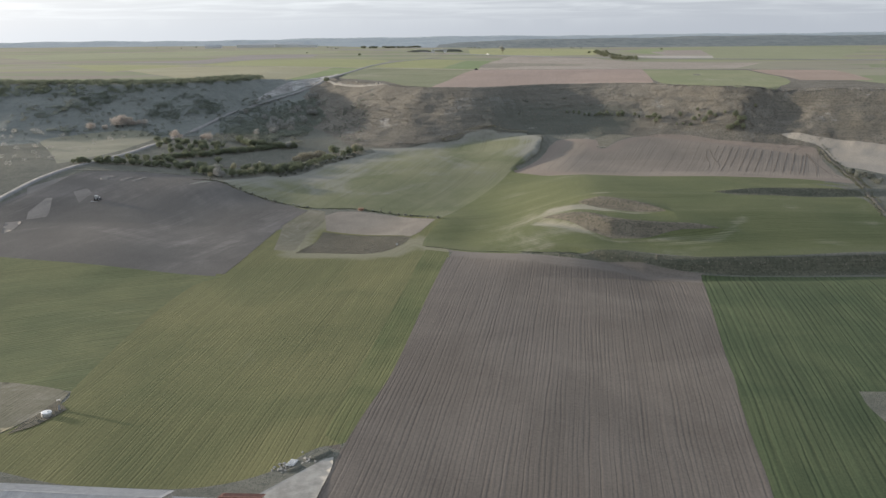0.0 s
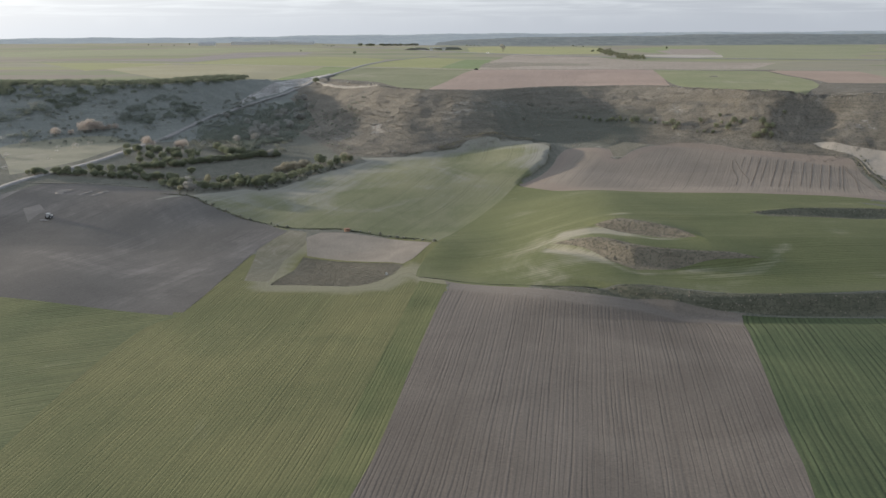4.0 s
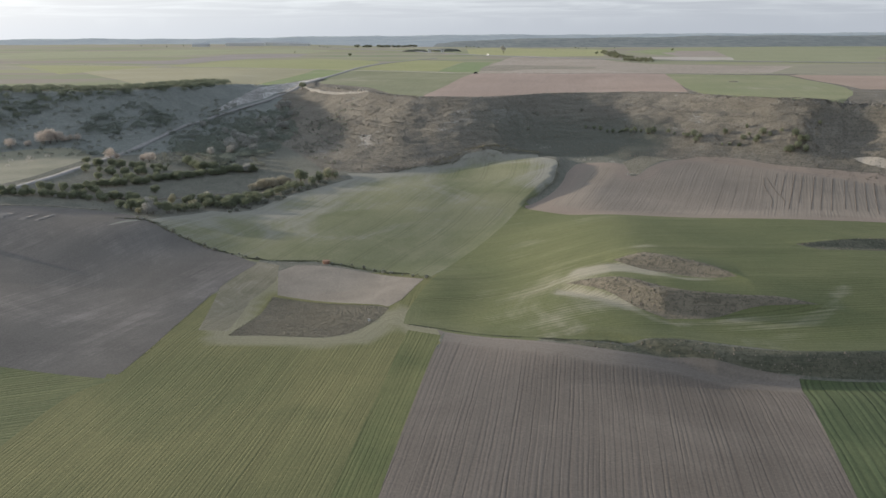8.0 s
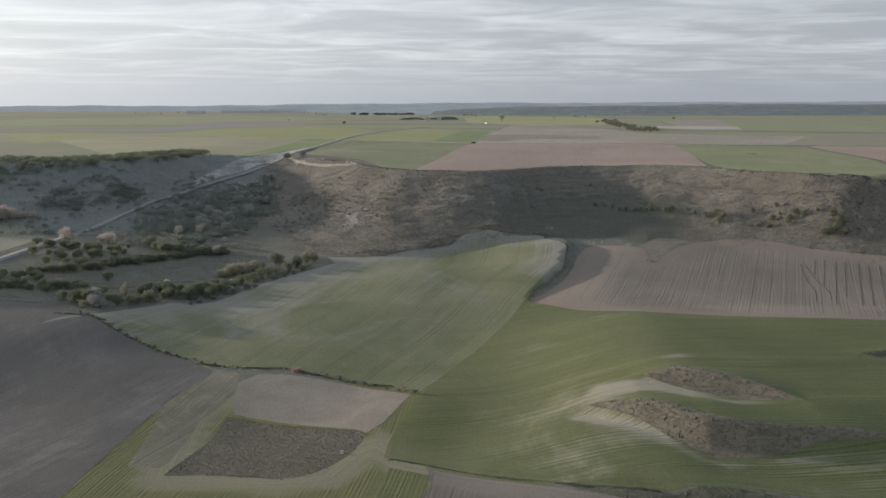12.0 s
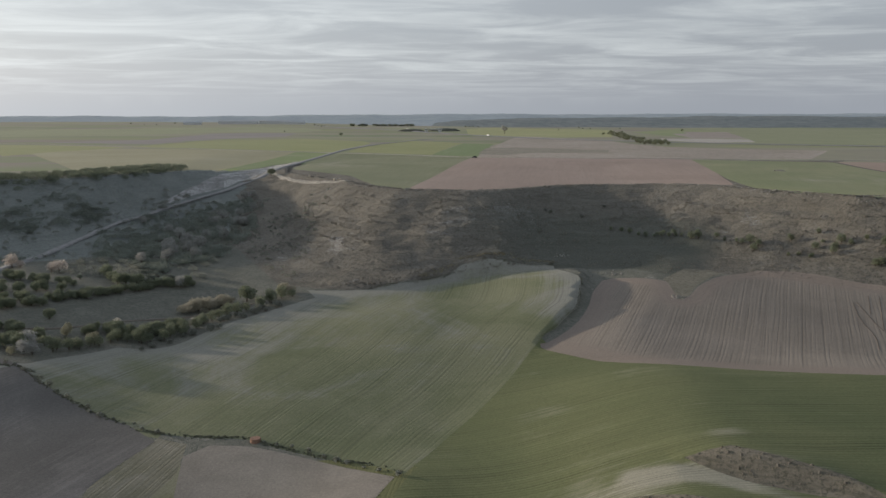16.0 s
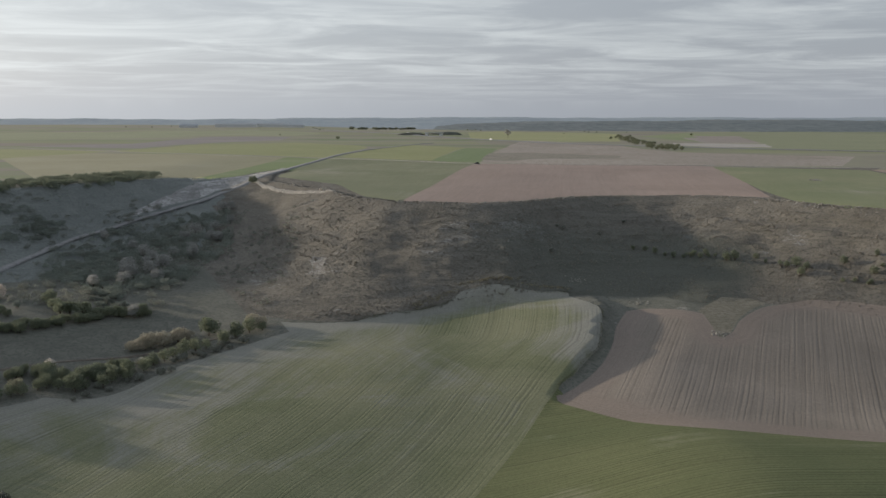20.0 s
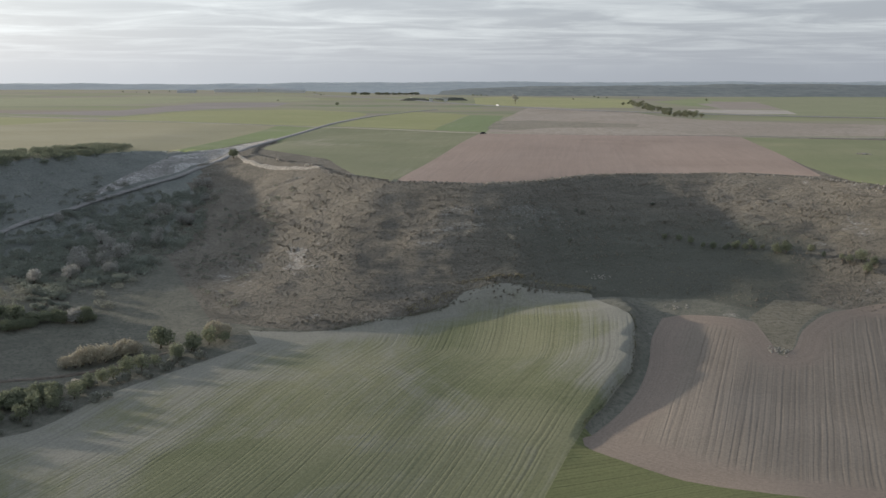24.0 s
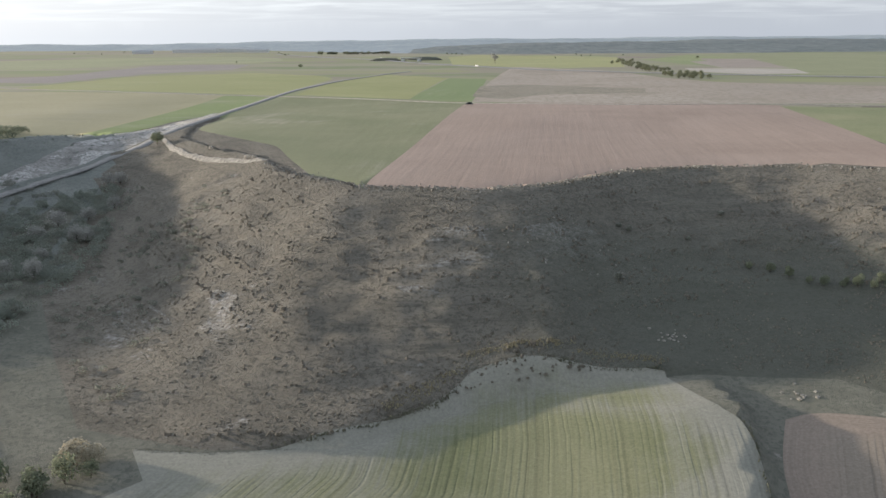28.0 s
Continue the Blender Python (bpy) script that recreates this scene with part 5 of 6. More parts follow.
tans = [tree("tan_thicket", 4.2, 5.4, TAN_LEAF, 0.4, n, 700, 0.25, "tan budding thicket above the young pines", "thicket", 0.8) for n in (5, 6)]
grow(tans, along([(-95.5, 622), (-88, 626), (-77.5, 630)], 9, 0.8) + [(-56, 638), (-52.5, 638.5)], "tan thickets at the field's edge", 0.95, 1.3)
pales = [tree("bare_tree", 5.4, 5.6, PALE_LEAF, 0.6, n, 760, 0.25, "bare greyish tree with fine twigs", "tree", 0.95) for n in (5, 6, 7)]
grow(pales, [(-133, 557.5), (-130.5, 558.5), (-122, 707), (-116, 714), (-124, 743), (-125, 709), (-157.3, 773.2), (-121, 791), (-109.9, 811), (-108.4, 846.3), (-103.8, 652.8), (-135.2, 566.7), (-141, 767), (-124, 735), (-119, 805), (-113.5, 846.6), (-115, 733), (-122, 695), (-131, 752), (-112, 770), (-106.7, 787.3), (-116, 752), (-103.4, 821.2), (-106, 748), (-128, 720), (-102.2, 784.8), (-113, 722), (-133, 690), (-109, 700)], "bare trees in the gully", 0.8, 1.35)
grow(shrub_pines, along([(-127.1, 564.2), (-108, 584), (-98, 583), (-88.6, 591.2), (-82.2, 604.1), (-75.4, 613.9), (-63.8, 623.6), (-52.2, 633.9)], 30, 1.2), "young pines along the field's bank", 0.9, 1.45)
grow(pines, [(-149.8, 569.4), (-145.5, 576.7), (-140.8, 571.1), (-136.9, 579.5), (-132, 572.4), (-149.3, 584.5)], "pines at the field's corner", 0.9, 1.25)
bushes = [tree("bush", 1.9, 2.6, BUSH_LEAF, 0.25, n, 130, 0.26, "low dark scrub bush", "bush", 0.9) for n in (3, 4)]
grow(bushes, along([(-80.4, 607.5), (-66.7, 613.3), (-57.4, 622.3)], 12, 1.4) + [(-93, 597.2), (-87.6, 605.8), (-83.5, 606.7), (-94.2, 585.5), (-90, 583), (-86.5, 590.1), (-82.5, 591.1), (-77.6, 596.5), (-74.6, 598.5), (-95, 578), (-97.6, 574.2), (-123.5, 574.9), (-128.2, 582.4)], "scrub above the green field", 0.6, 1.3)
grow(bushes, along([(-72, 505), (-98.6, 519.3), (-117.4, 535.3), (-134.5, 548.4)], 18, 0.7) + along([(-40, 498), (-19.9, 488.2), (0.3, 474.5)], 10, 0.6), "bushes on the field boundary", 0.3, 0.75)
grow(bushes, along([(250.5, 548), (247.7, 534), (244.5, 516), (240.7, 503)], 26, 2.2), "bushes beside the farm track", 0.8, 1.5)
grow(bushes, [(67.9, 726.6), (70.8, 724.9), (87.1, 722.5), (61.9, 698), (101.2, 738.9)], "dark bushes on the hillside", 0.5, 0.8)
row_pines = [tree("umbrella_pine", 12, 13, GROVE_LEAF, 1.0, n, 320, 0.95, "tall dark pine in a row on the plateau", "pine", 0.6) for n in (4, 6)]
grow(row_pines, along([(-204, 2640), (-120, 2630), (-49, 2640)], 46, 6), "pine row on the plateau", 0.6, 0.95)
grove = [tree("grove_tree", 8.5, 10, GROVE_LEAF, 0.6, n, 260, 0.62, "olive-green tree in a small grove", "tree") for n in (4, 5, 6)]
grow(grove, along([(325, 1880), (300, 1660), (286, 1500)], 26, 7) + along([(312, 1850), (288, 1640), (276, 1480)], 20, 6) + along([(288, 1440), (276, 1320)], 16, 7) + along([(272, 1440), (262, 1330)], 12, 5), "grove on the plateau", 0.62, 0.95)
grow([tree("round_tree", 11, 12, PINE_LEAF, 2, 6, 300, 0.8, "dark round tree alone in the fields")], [(-140, 1740), (418, 2292)], "", 0.4, 0.55)
grow([tree("lone_tree", 16, 13, PALE_LEAF, 4, 6, 420, 0.7, "tall bare tree beside the main road")], [(131, 1854)], "", 1.0, 1.0)
grow([tree("road_pine", 6.5, 6.5, PINE_LEAF, 1.0, 6, 480, 0.42, "dark round pine beside the road's cutting", "pine")], [(-102.7, 884.5)], "", 1.0, 1.0)
grow(grove, [(-290, 2656), (-324, 2850), (-267, 2544), (-267, 2600), (86, 2534), (96, 2535), (103, 2484), (115, 2486), (-269, 1980), (-821, 2926), (-765, 2858), (-781, 3100), (-881, 2997), (261, 2127), (340, 2370), (328, 2243), (345, 2245), (490, 2051)], "scattered far trees", 0.45, 0.85)


# ---- what nobody could count ----
def stuff(name, verts, faces_of, material, label, category):
    return tagged(new(name, mesh_of(name, verts, faces_of, material, False)), label, category, "", "stuff")


def scatter(count, x0, x1, y0, y1, keep):
    x, y = RNG.uniform(x0, x1, count), RNG.uniform(y0, y1, count)
    ok = keep(x, y)
    return x[ok], y[ok]


def tufts(x, y, low, high, tall):
    """Low uneven cushions, six sided."""
    n = len(x)
    z, r = height(x, y), RNG.uniform(low, high, n)
    a = np.arange(6) * 1.047 + RNG.uniform(-0.3, 0.3, (n, 6))
    q = r[:, None] * RNG.uniform(0.7, 1.25, (n, 6))
    foot_ring = np.stack([x[:, None] + q * np.cos(a), y[:, None] + q * np.sin(a), np.repeat(z[:, None] - 0.25, 6, 1)], 2)
    a = np.arange(3) * 2.09 + RNG.uniform(-0.5, 0.5, (n, 3))
    crest = np.stack([x[:, None] + 0.5 * r[:, None] * np.cos(a), y[:, None] + 0.5 * r[:, None] * np.sin(a), z[:, None] + r[:, None] * tall * RNG.uniform(0.6, 1.2, (n, 3))], 2)
    rows = np.array([(j, (j + 1) % 6, 6 + j // 2) for j in range(6)] + [(6, 7, 8), (2, 7, 6), (4, 8, 7), (0, 6, 8)])
    return np.concatenate([foot_ring, crest], 1).reshape(-1, 3), (np.arange(n)[:, None, None] * 9 + rows).reshape(-1, 3)


def on_hill(x, y):
    d, up = away(RIM, x, y)
    e, off = away(FOOT, x, y)
    return off & ~up & (e > 2) & (waves(x, y, 40, 9) + RNG.normal(size=x.shape) * 0.7 > -0.2)


x, y = scatter(42000, -120, 260, 600, 790, on_hill)
stuff("tussocks", *tufts(x, y, 0.2, 0.62, 0.34), TUFT, "brown tussock grass and thyme cushions over the hillside", "grass")
x, y = scatter(5000, -330, -110, 600, 910, on_hill)
stuff("gully_tussocks", *tufts(x, y, 0.25, 0.8, 0.5), SHADE_LEAF, "dull scrub cushions on the shaded slope", "scrub")


def near_rim(x, y):
    d, up = away(RIM, x, y)
    return (d < 6 * RNG.random(x.shape) ** 2) & (x > -60)


x, y = scatter(60000, -60, 330, 560, 800, near_rim)
stuff("rim_stones", *tufts(x[:1400], y[:1400], 0.15, 0.5, 0.8), ROCK, "pale limestone blocks along the plateau's rim", "rocks")
x, y = scatter(9000, -70, 200, 640, 760, lambda x, y: on_hill(x, y) & (0.5 * waves(x, y, 17, 6) + 2.2 * np.exp(-(((x - 50) / 20) ** 2 + ((y - 708) / 14) ** 2)) + 0.8 * np.exp(-(((x + 42) / 20) ** 2 + ((y - 700) / 24) ** 2)) > 1.0))
stuff("hill_stones", *tufts(x, y, 0.1, 0.36, 0.6), ROCK, "pale stones scattered over the hillside", "rocks")
x, y = scatter(5000, -68, -12, 414, 466, lambda x, y: inside(OUTLINES["rough_plot"], x, y))
stuff("plot_weeds", *tufts(x, y, 0.1, 0.28, 0.5), TUFT, "dry brown weeds on the overgrown plot", "weeds")
x, y = scatter(4500, 40, 240, 380, 500, lambda x, y: inside(OUTLINES["bank_low"], x, y) | inside(OUTLINES["bank_high"], x, y) | inside(OUTLINES["bank_front"], x, y) | inside(OUTLINES["bank_far"], x, y))
stuff("bank_grass", *tufts(x, y, 0.2, 0.55, 0.5), TUFT, "dry grass tufts on the terrace banks", "grass")
edge_x, edge_y = np.array(split_line([(-47.1, 643.6), (-10, 641.5), (4, 647), (14, 656.8), (24.2, 668), (52.4, 666.9), (66.1, 662.7)], 1.0)).T
stuff("bank_scrub", *tufts(edge_x + RNG.normal(size=edge_x.shape) * 0.9, edge_y + RNG.uniform(0.3, 5.0, edge_x.shape), 0.12, 0.42, 0.6), TUFT, "scrub on the small bank between hill and field", "scrub")

HEDGE = [(-144.4, 545), (-128.5, 545), (-116.5, 533.2), (-97.2, 519.1), (-72, 504.5), (-57, 501.5), (-44, 500.5), (-38, 496.5), (-19.9, 487.7), (-7.7, 482.6), (1.2, 474.9)]


def verge(line, per_metre, spread_by):
    """Spots strewn unevenly along a line, thick in some stretches and gone in others."""
    px, py = np.array(split_line(line, 1 / per_metre)).T
    keep = waves(px, py, 16, 3) + RNG.normal(size=px.shape) * 0.8 > -0.1
    return (px + RNG.normal(size=px.shape) * spread_by)[keep], (py + RNG.normal(size=py.shape) * spread_by)[keep]


def strew(name, lines_of, per_metre, spread_by, low, high, tall, leaf, label):
    spots = [verge(line, per_metre, spread_by) for line in lines_of]
    return stuff(name, *tufts(np.concatenate([s[0] for s in spots]), np.concatenate([s[1] for s in spots]), low, high, tall), leaf, label, "weeds")


strew("hedge_weeds", [HEDGE], 10, 0.55, 0.12, 0.55, 0.7, WEED, "dark weeds along the ditch between the fields")
strew("margin_weeds", [PLAN["rough_plot"] + PLAN["rough_plot"][:1], PLAN["sandy_plot"][3:7], PLAN["ploughed_left"][:1] + PLAN["ploughed_left"][:-4:-1]], 6, 0.35, 0.08, 0.26, 0.5, WEED, "low weeds along the plot's edges")
strew("verge_weeds", [PLAN["green_spur"][3:8]], 26, 0.4, 0.1, 0.3, 0.5, WEED, "dark grassy verge along the top of the furrows")
strew("edge_weeds", [PLAN["green_spur"][8:13], PLAN["green_lobe"][23:31], PLAN["bank_far"][:5]], 7, 0.35, 0.08, 0.22, 0.4, WEED, "dark grass along the fields' edges")
strew("track_weeds", [[(px + 2.2, py) for px, py in FARM_TRACK], [(px - 2.0, py) for px, py in FARM_TRACK]], 5, 0.7, 0.2, 0.7, 0.7, WEED, "scrub and weeds along the farm track")
strew("foot_weeds", [PLAN["green_lobe"][13:23]], 22, 0.35, 0.06, 0.2, 0.45, WEED, "dark scrub at the foot of the hill")
strew("yellow_grass", [[(px, py + 4.5) for px, py in PLAN["green_lobe"][16:23]]], 26, 0.9, 0.1, 0.35, 0.5, leaves("yellow_grass", (0.2, 0.175, 0.10), (0.3, 0.26, 0.16), 0.4), "yellow dry grass on top of the small bank")


def wood(name, x, y, tall, wide, count, size, leaf, label):
    s, z = RNG.uniform(0.7, 1.25, len(x)), height(x, y)
    blobs = [((px, py, pz + tall * 0.55 * k), (wide * 0.5 * k, wide * 0.5 * k, tall * 0.45 * k)) for px, py, pz, k in zip(x, y, z, s)]
    return stuff(name, *clump_cloud(blobs, count * len(x), size), leaf, label, "trees")


def rim_wood(x, y):
    d, up = away(RIM, x, y)
    deep = np.interp(x, (-480, -330, -270, -240, -215, -165), (70, 58, 44, 26, 14, 6))
    bare = np.exp(-(((x + 312) / 34) ** 2 + ((y - 742) / 13) ** 2))
    return (up & (d < 26) & (x < -165)) | (~up & (d < deep * RNG.random(x.shape) ** 0.7) & (bare < 0.4) & (waves(x, y, 26, 4) + RNG.normal(size=x.shape) * 0.5 > -0.5))


x, y = scatter(5200, -520, -150, 715, 900, rim_wood)
wood("rim_woods", x[:1500], y[:1500], 3.0, 5.2, 84, 0.33, RIM_LEAF, "dense dark pine wood along the plateau's rim")
x, y = scatter(1500, -165, -96, 660, 840, lambda x, y: RNG.random(x.shape) < 0.5)
wood("gully_scrub", x[:420], y[:420], 2.2, 3.8, 60, 0.28, BUSH_LEAF, "dull scrub in the shaded gully")
GULLY_WOOD = [(-158, 694), (-172, 738), (-158, 790), (-131, 834), (-110, 846), (-92, 771), (-94, 698), (-119, 671)]
x, y = scatter(3600, -180, -85, 660, 860, lambda x, y: inside(GULLY_WOOD, x, y) & (waves(x, y, 45, 2) + RNG.normal(size=x.shape) * 0.4 > -0.25))
wood("gully_woods", x[:800], y[:800], 2.6, 3.8, 56, 0.3, SHADE_LEAF, "dense dull green young pines in the shaded gully")
SLOPE_WOOD = [(-226, 727), (-222, 747), (-196, 757), (-183, 748), (-197, 725)]
x, y = scatter(1600, -330, -175, 690, 775, lambda x, y: on_hill(x, y) & ((waves(x, y, 60, 5) > 0.5) | inside(SLOPE_WOOD, x, y)))
wood("shade_scrub", x[:330], y[:330], 2.2, 4.6, 60, 0.32, SHADE_LEAF, "dull scrub thickets on the shaded slope")
x, y = scatter(700, -104, -52, 655, 800, on_hill)
wood("low_scrub", x[:150], y[:150], 1.3, 2.3, 40, 0.24, BUSH_LEAF, "low dark scrub on the gully's slope")
x, y = scatter(1400, -330, -170, 680, 785, on_hill)
wood("slope_scrub", x[:260], y[:260], 2.0, 3.4, 46, 0.3, BUSH_LEAF, "dark scrub on the shaded slope")
x, y = scatter(260, -330, -225, 560, 690, lambda x, y: (RNG.random(x.shape) < 0.4))
wood("field_edge_scrub", x[:40], y[:40], 3.0, 4.0, 40, 0.4, PALE_LEAF, "pale scrub beside the small field")


# ---- the far ridge and the horizon ----
def ridge(name, y0, y1, x0, x1, steps, profile, material, label):
    """A long far slope: its foot at y0, its crest at y1, with a wavering crest."""
    verts, faces_of = [], []
    xs = np.linspace(x0, x1, steps)
    for k, px in enumerate(xs):
        top = profile(px) + 1.6 * math.sin(px / 140) + 1.1 * math.sin(px / 47 + 1) + RNG.uniform(-0.8, 0.8)
        for j in range(7):
            q = j / 6
            verts.append((px * (1 + 0.06 * q), y0 + (y1 - y0) * q + 40 * math.sin(px / 210 + q * 3), 48 + (top - 48) * q**0.8))
        verts.append((px * 1.08, y1 + 120, 20))
        if k:
            a = (k - 1) * 8
            faces_of += [(a + j, a + 8 + j, a + 9 + j, a + j + 1) for j in range(7)]
    return tagged(new(name, mesh_of(name, verts, faces_of, material)), label, "hills", "", "structure")


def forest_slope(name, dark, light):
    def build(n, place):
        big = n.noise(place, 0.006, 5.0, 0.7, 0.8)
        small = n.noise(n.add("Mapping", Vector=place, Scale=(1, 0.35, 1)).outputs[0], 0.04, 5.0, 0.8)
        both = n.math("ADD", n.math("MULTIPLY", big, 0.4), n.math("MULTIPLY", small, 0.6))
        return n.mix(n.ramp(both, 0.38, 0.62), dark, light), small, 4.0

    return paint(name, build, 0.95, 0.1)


# distance haze is mixed into both forests' blue-grey colours
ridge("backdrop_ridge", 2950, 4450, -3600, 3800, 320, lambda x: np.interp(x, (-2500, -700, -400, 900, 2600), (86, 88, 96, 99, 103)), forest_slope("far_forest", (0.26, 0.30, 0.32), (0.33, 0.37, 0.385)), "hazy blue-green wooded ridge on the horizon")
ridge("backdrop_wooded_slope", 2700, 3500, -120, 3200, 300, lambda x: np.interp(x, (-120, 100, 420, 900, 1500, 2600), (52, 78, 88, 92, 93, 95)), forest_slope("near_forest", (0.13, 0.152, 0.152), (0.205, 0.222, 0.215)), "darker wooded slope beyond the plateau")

# ---- built things ----
WHITE = plain("white_sheet_metal", (0.62, 0.62, 0.60), 0.5, 0.0, 0.06, 0.6)
GREY = plain("grey_sheet_metal", (0.36, 0.37, 0.37), 0.5, 0.0, 0.08, 0.6)
WALL = plain("rendered_wall", (0.5, 0.46, 0.4), 0.9, 0, 0.12, 0.6)
TILE = plain("red_roof_tiles", (0.24, 0.125, 0.095), 0.9, 0, 0.2, 1.2)
DARK = plain("dark_rubber", (0.03, 0.03, 0.032), 0.8, 0, 0.1, 3.0)
GLASS = plain("dark_glass", (0.03, 0.035, 0.04), 0.15, 0, 0.05, 3.0)
BRICK = plain("orange_brick", (0.27, 0.165, 0.115), 0.9, 0, 0.2, 3.0)


def gable(name, x, y, turn, long, wide, eave, ridge_up, roof_material, wall_material, label, ribs=0.0, doors=2):
    """A shed with walls, doors and a ribbed gable roof in two slopes."""
    root = new(name)
    root.matrix_basis = pose(x, y, on(x, y, 0.2), 0, 0, turn)
    l, w = long / 2, wide / 2
    part("wall", box(0, 0, 0, long, wide, eave), wall_material, root)
    for s in (-1, 1):
        bm = bmesh.new()
        a, b = Vector((0, s * (w + 0.4), eave - 0.1)), Vector((0, 0, ridge_up))
        quad = [bm.verts.new((e * (l + 0.4), p.y, p.z)) for e, p in ((-1, a), (1, a), (1, b), (-1, b))]
        top = bmesh.ops.extrude_face_region(bm, geom=[bm.faces.new(quad)])
        bmesh.ops.translate(bm, vec=(0, 0, 0.12), verts=[g for g in top["geom"] if isinstance(g, bmesh.types.BMVert)])
        slope = part("roof", bm, roof_material, root)
        if ribs:
            rib_bm = bmesh.new()
            for k in range(int(long / ribs)):
                px = -l + (k + 0.5) * ribs
                rod((px, a.y, a.z + 0.13), (px, b.y, b.z + 0.13), 0.09, 0.09, 4, rib_bm)
            part("ribs", rib_bm, roof_material, slope)
        tri = bmesh.new()
        side = [tri.verts.new(p) for p in ((s * l, -w, eave), (s * l, w, eave), (s * l, 0, ridge_up - 0.05))]
        tri.faces.new(side)
        part("gable_wall", tri, wall_material, root)
    part("ridge_cap", box(0, 0, ridge_up + 0.05, long + 0.8, 0.5, 0.12), roof_material, root)
    for k in range(doors):
        part("door", box(-l + (k + 1) * long / (doors + 1), w + 0.03, 0.2, min(3.2, long / 6), 0.08, min(3.4, eave * 0.75)), GREY, root)
    return tagged(root, label, "shed")


warehouse = gable("warehouse", -93, 195.4, -6.5, 60, 13, 5.0, 6.8, plain("weathered_roof_sheet", (0.4, 0.388, 0.37), 0.6, 0.0, 0.08, 0.6), WALL, "long warehouse with a white ribbed metal roof", 0.9, 4)
small_shed = gable("tile_shed", -46.5, 197.2, -4, 9.5, 7, 3.0, 4.0, TILE, WALL, "small shed with a red tiled roof", 0.5, 1)
low_shed = gable("metal_shed", -57, 195.9, -6, 14, 7, 3.0, 3.6, GREY, WALL, "low shed with a grey metal roof", 0.7, 2)

# water tower shaft and tank on the bare plot
tower = new("pump_tower")
tower.matrix_basis = pose(-109.4, 250.6, on(-109.4, 250.6, 0.1), 0, 0, 25)
part("shaft", box(0, 0, 0, 0.95, 0.85, 3.1, 0.06), plain("ochre_render", (0.42, 0.36, 0.27), 0.9, 0, 0.15, 1.5), tower)
part("cap", box(0, 0, 3.1, 1.1, 1.0, 0.15, 0.03), WALL, tower)
part("hatch", box(0, -0.44, 0.3, 0.6, 0.06, 1.6), GREY, tower)
tagged(tower, "narrow ochre concrete pump tower on bare soil", "tower")
tank = new("water_tank")
tank.matrix_basis = pose(-111.6, 247, on(-111.6, 247, 0.1))
part("drum", rod((0, 0, 0), (0, 0, 1.3), 1.45, 1.45, 28), plain("grey_concrete", (0.4, 0.39, 0.36), 0.9, 0, 0.12, 1.5), tank, "", True)
part("lid", rod((0, 0, 1.3), (0, 0, 1.48), 1.52, 1.3, 28), plain("white_lid", (0.78, 0.78, 0.75), 0.7, 0, 0.05, 1.0), tank)
part("hatch", rod((0.5, 0, 1.48), (0.5, 0, 1.58), 0.3, 0.3, 14), GREY, tank)
tagged(tank, "round water tank with a white lid", "tank")


def wheel(x, y, r, wide, parent):
    tyre = part("wheel", rod((x, y - wide / 2, r), (x, y + wide / 2, r), r, r, 18), DARK, parent)
    part("rim", rod((x, y - wide / 2 - 0.02, r), (x, y + wide / 2 + 0.02, r), r * 0.55, r * 0.55, 14), GREY, tyre)


tractor = new("tractor")
tractor.matrix_basis = pose(-186.4, 503.4, on(-186.4, 503.4, 0.05), 0, 0, 78)
bm = box(1.1, 0, 0.9, 2.3, 0.95, 0.85, 0.12)
part("bonnet", bm, WHITE, tractor)
cab = part("cab", box(-0.65, 0, 0.95, 1.5, 1.6, 1.75, 0.1), GREY, tractor)
part("roof", box(-0.65, 0, 2.7, 1.7, 1.75, 0.18, 0.06), WHITE, cab)
part("exhaust", rod((0.6, 0.42, 1.7), (0.6, 0.42, 2.7), 0.05, 0.04), DARK, tractor)
for px, py, r, wd in ((1.7, 0.75, 0.6, 0.4), (1.7, -0.75, 0.6, 0.4), (-0.8, 0.95, 0.9, 0.5), (-0.8, -0.95, 0.9, 0.5)):
    wheel(px, py, r, wd, tractor)
tagged(tractor, "pale grey tractor working the ploughed field", "tractor")
harrow = new("harrow")
harrow.matrix_basis = pose(-187.2, 500.4, on(-187.2, 500.4, 0.05), 0, 0, 78)
bm = box(0, 0, 0.55, 0.15, 4.2, 0.15)
box(-0.9, 0, 0.55, 0.15, 4.2, 0.15, 0, bm)
box(-0.45, 0, 0.55, 1.0, 0.15, 0.15, 0, bm)
part("frame", bm, GREY, harrow)
for k in range(8):
    part("tine", rod((-0.9 * (k % 2), -1.9 + k * 0.54, 0.6), (-0.9 * (k % 2) - 0.1, -1.9 + k * 0.54, -0.1), 0.04, 0.03, 5), DARK, harrow)
tagged(harrow, "wide grey harrow behind the tractor", "harrow")


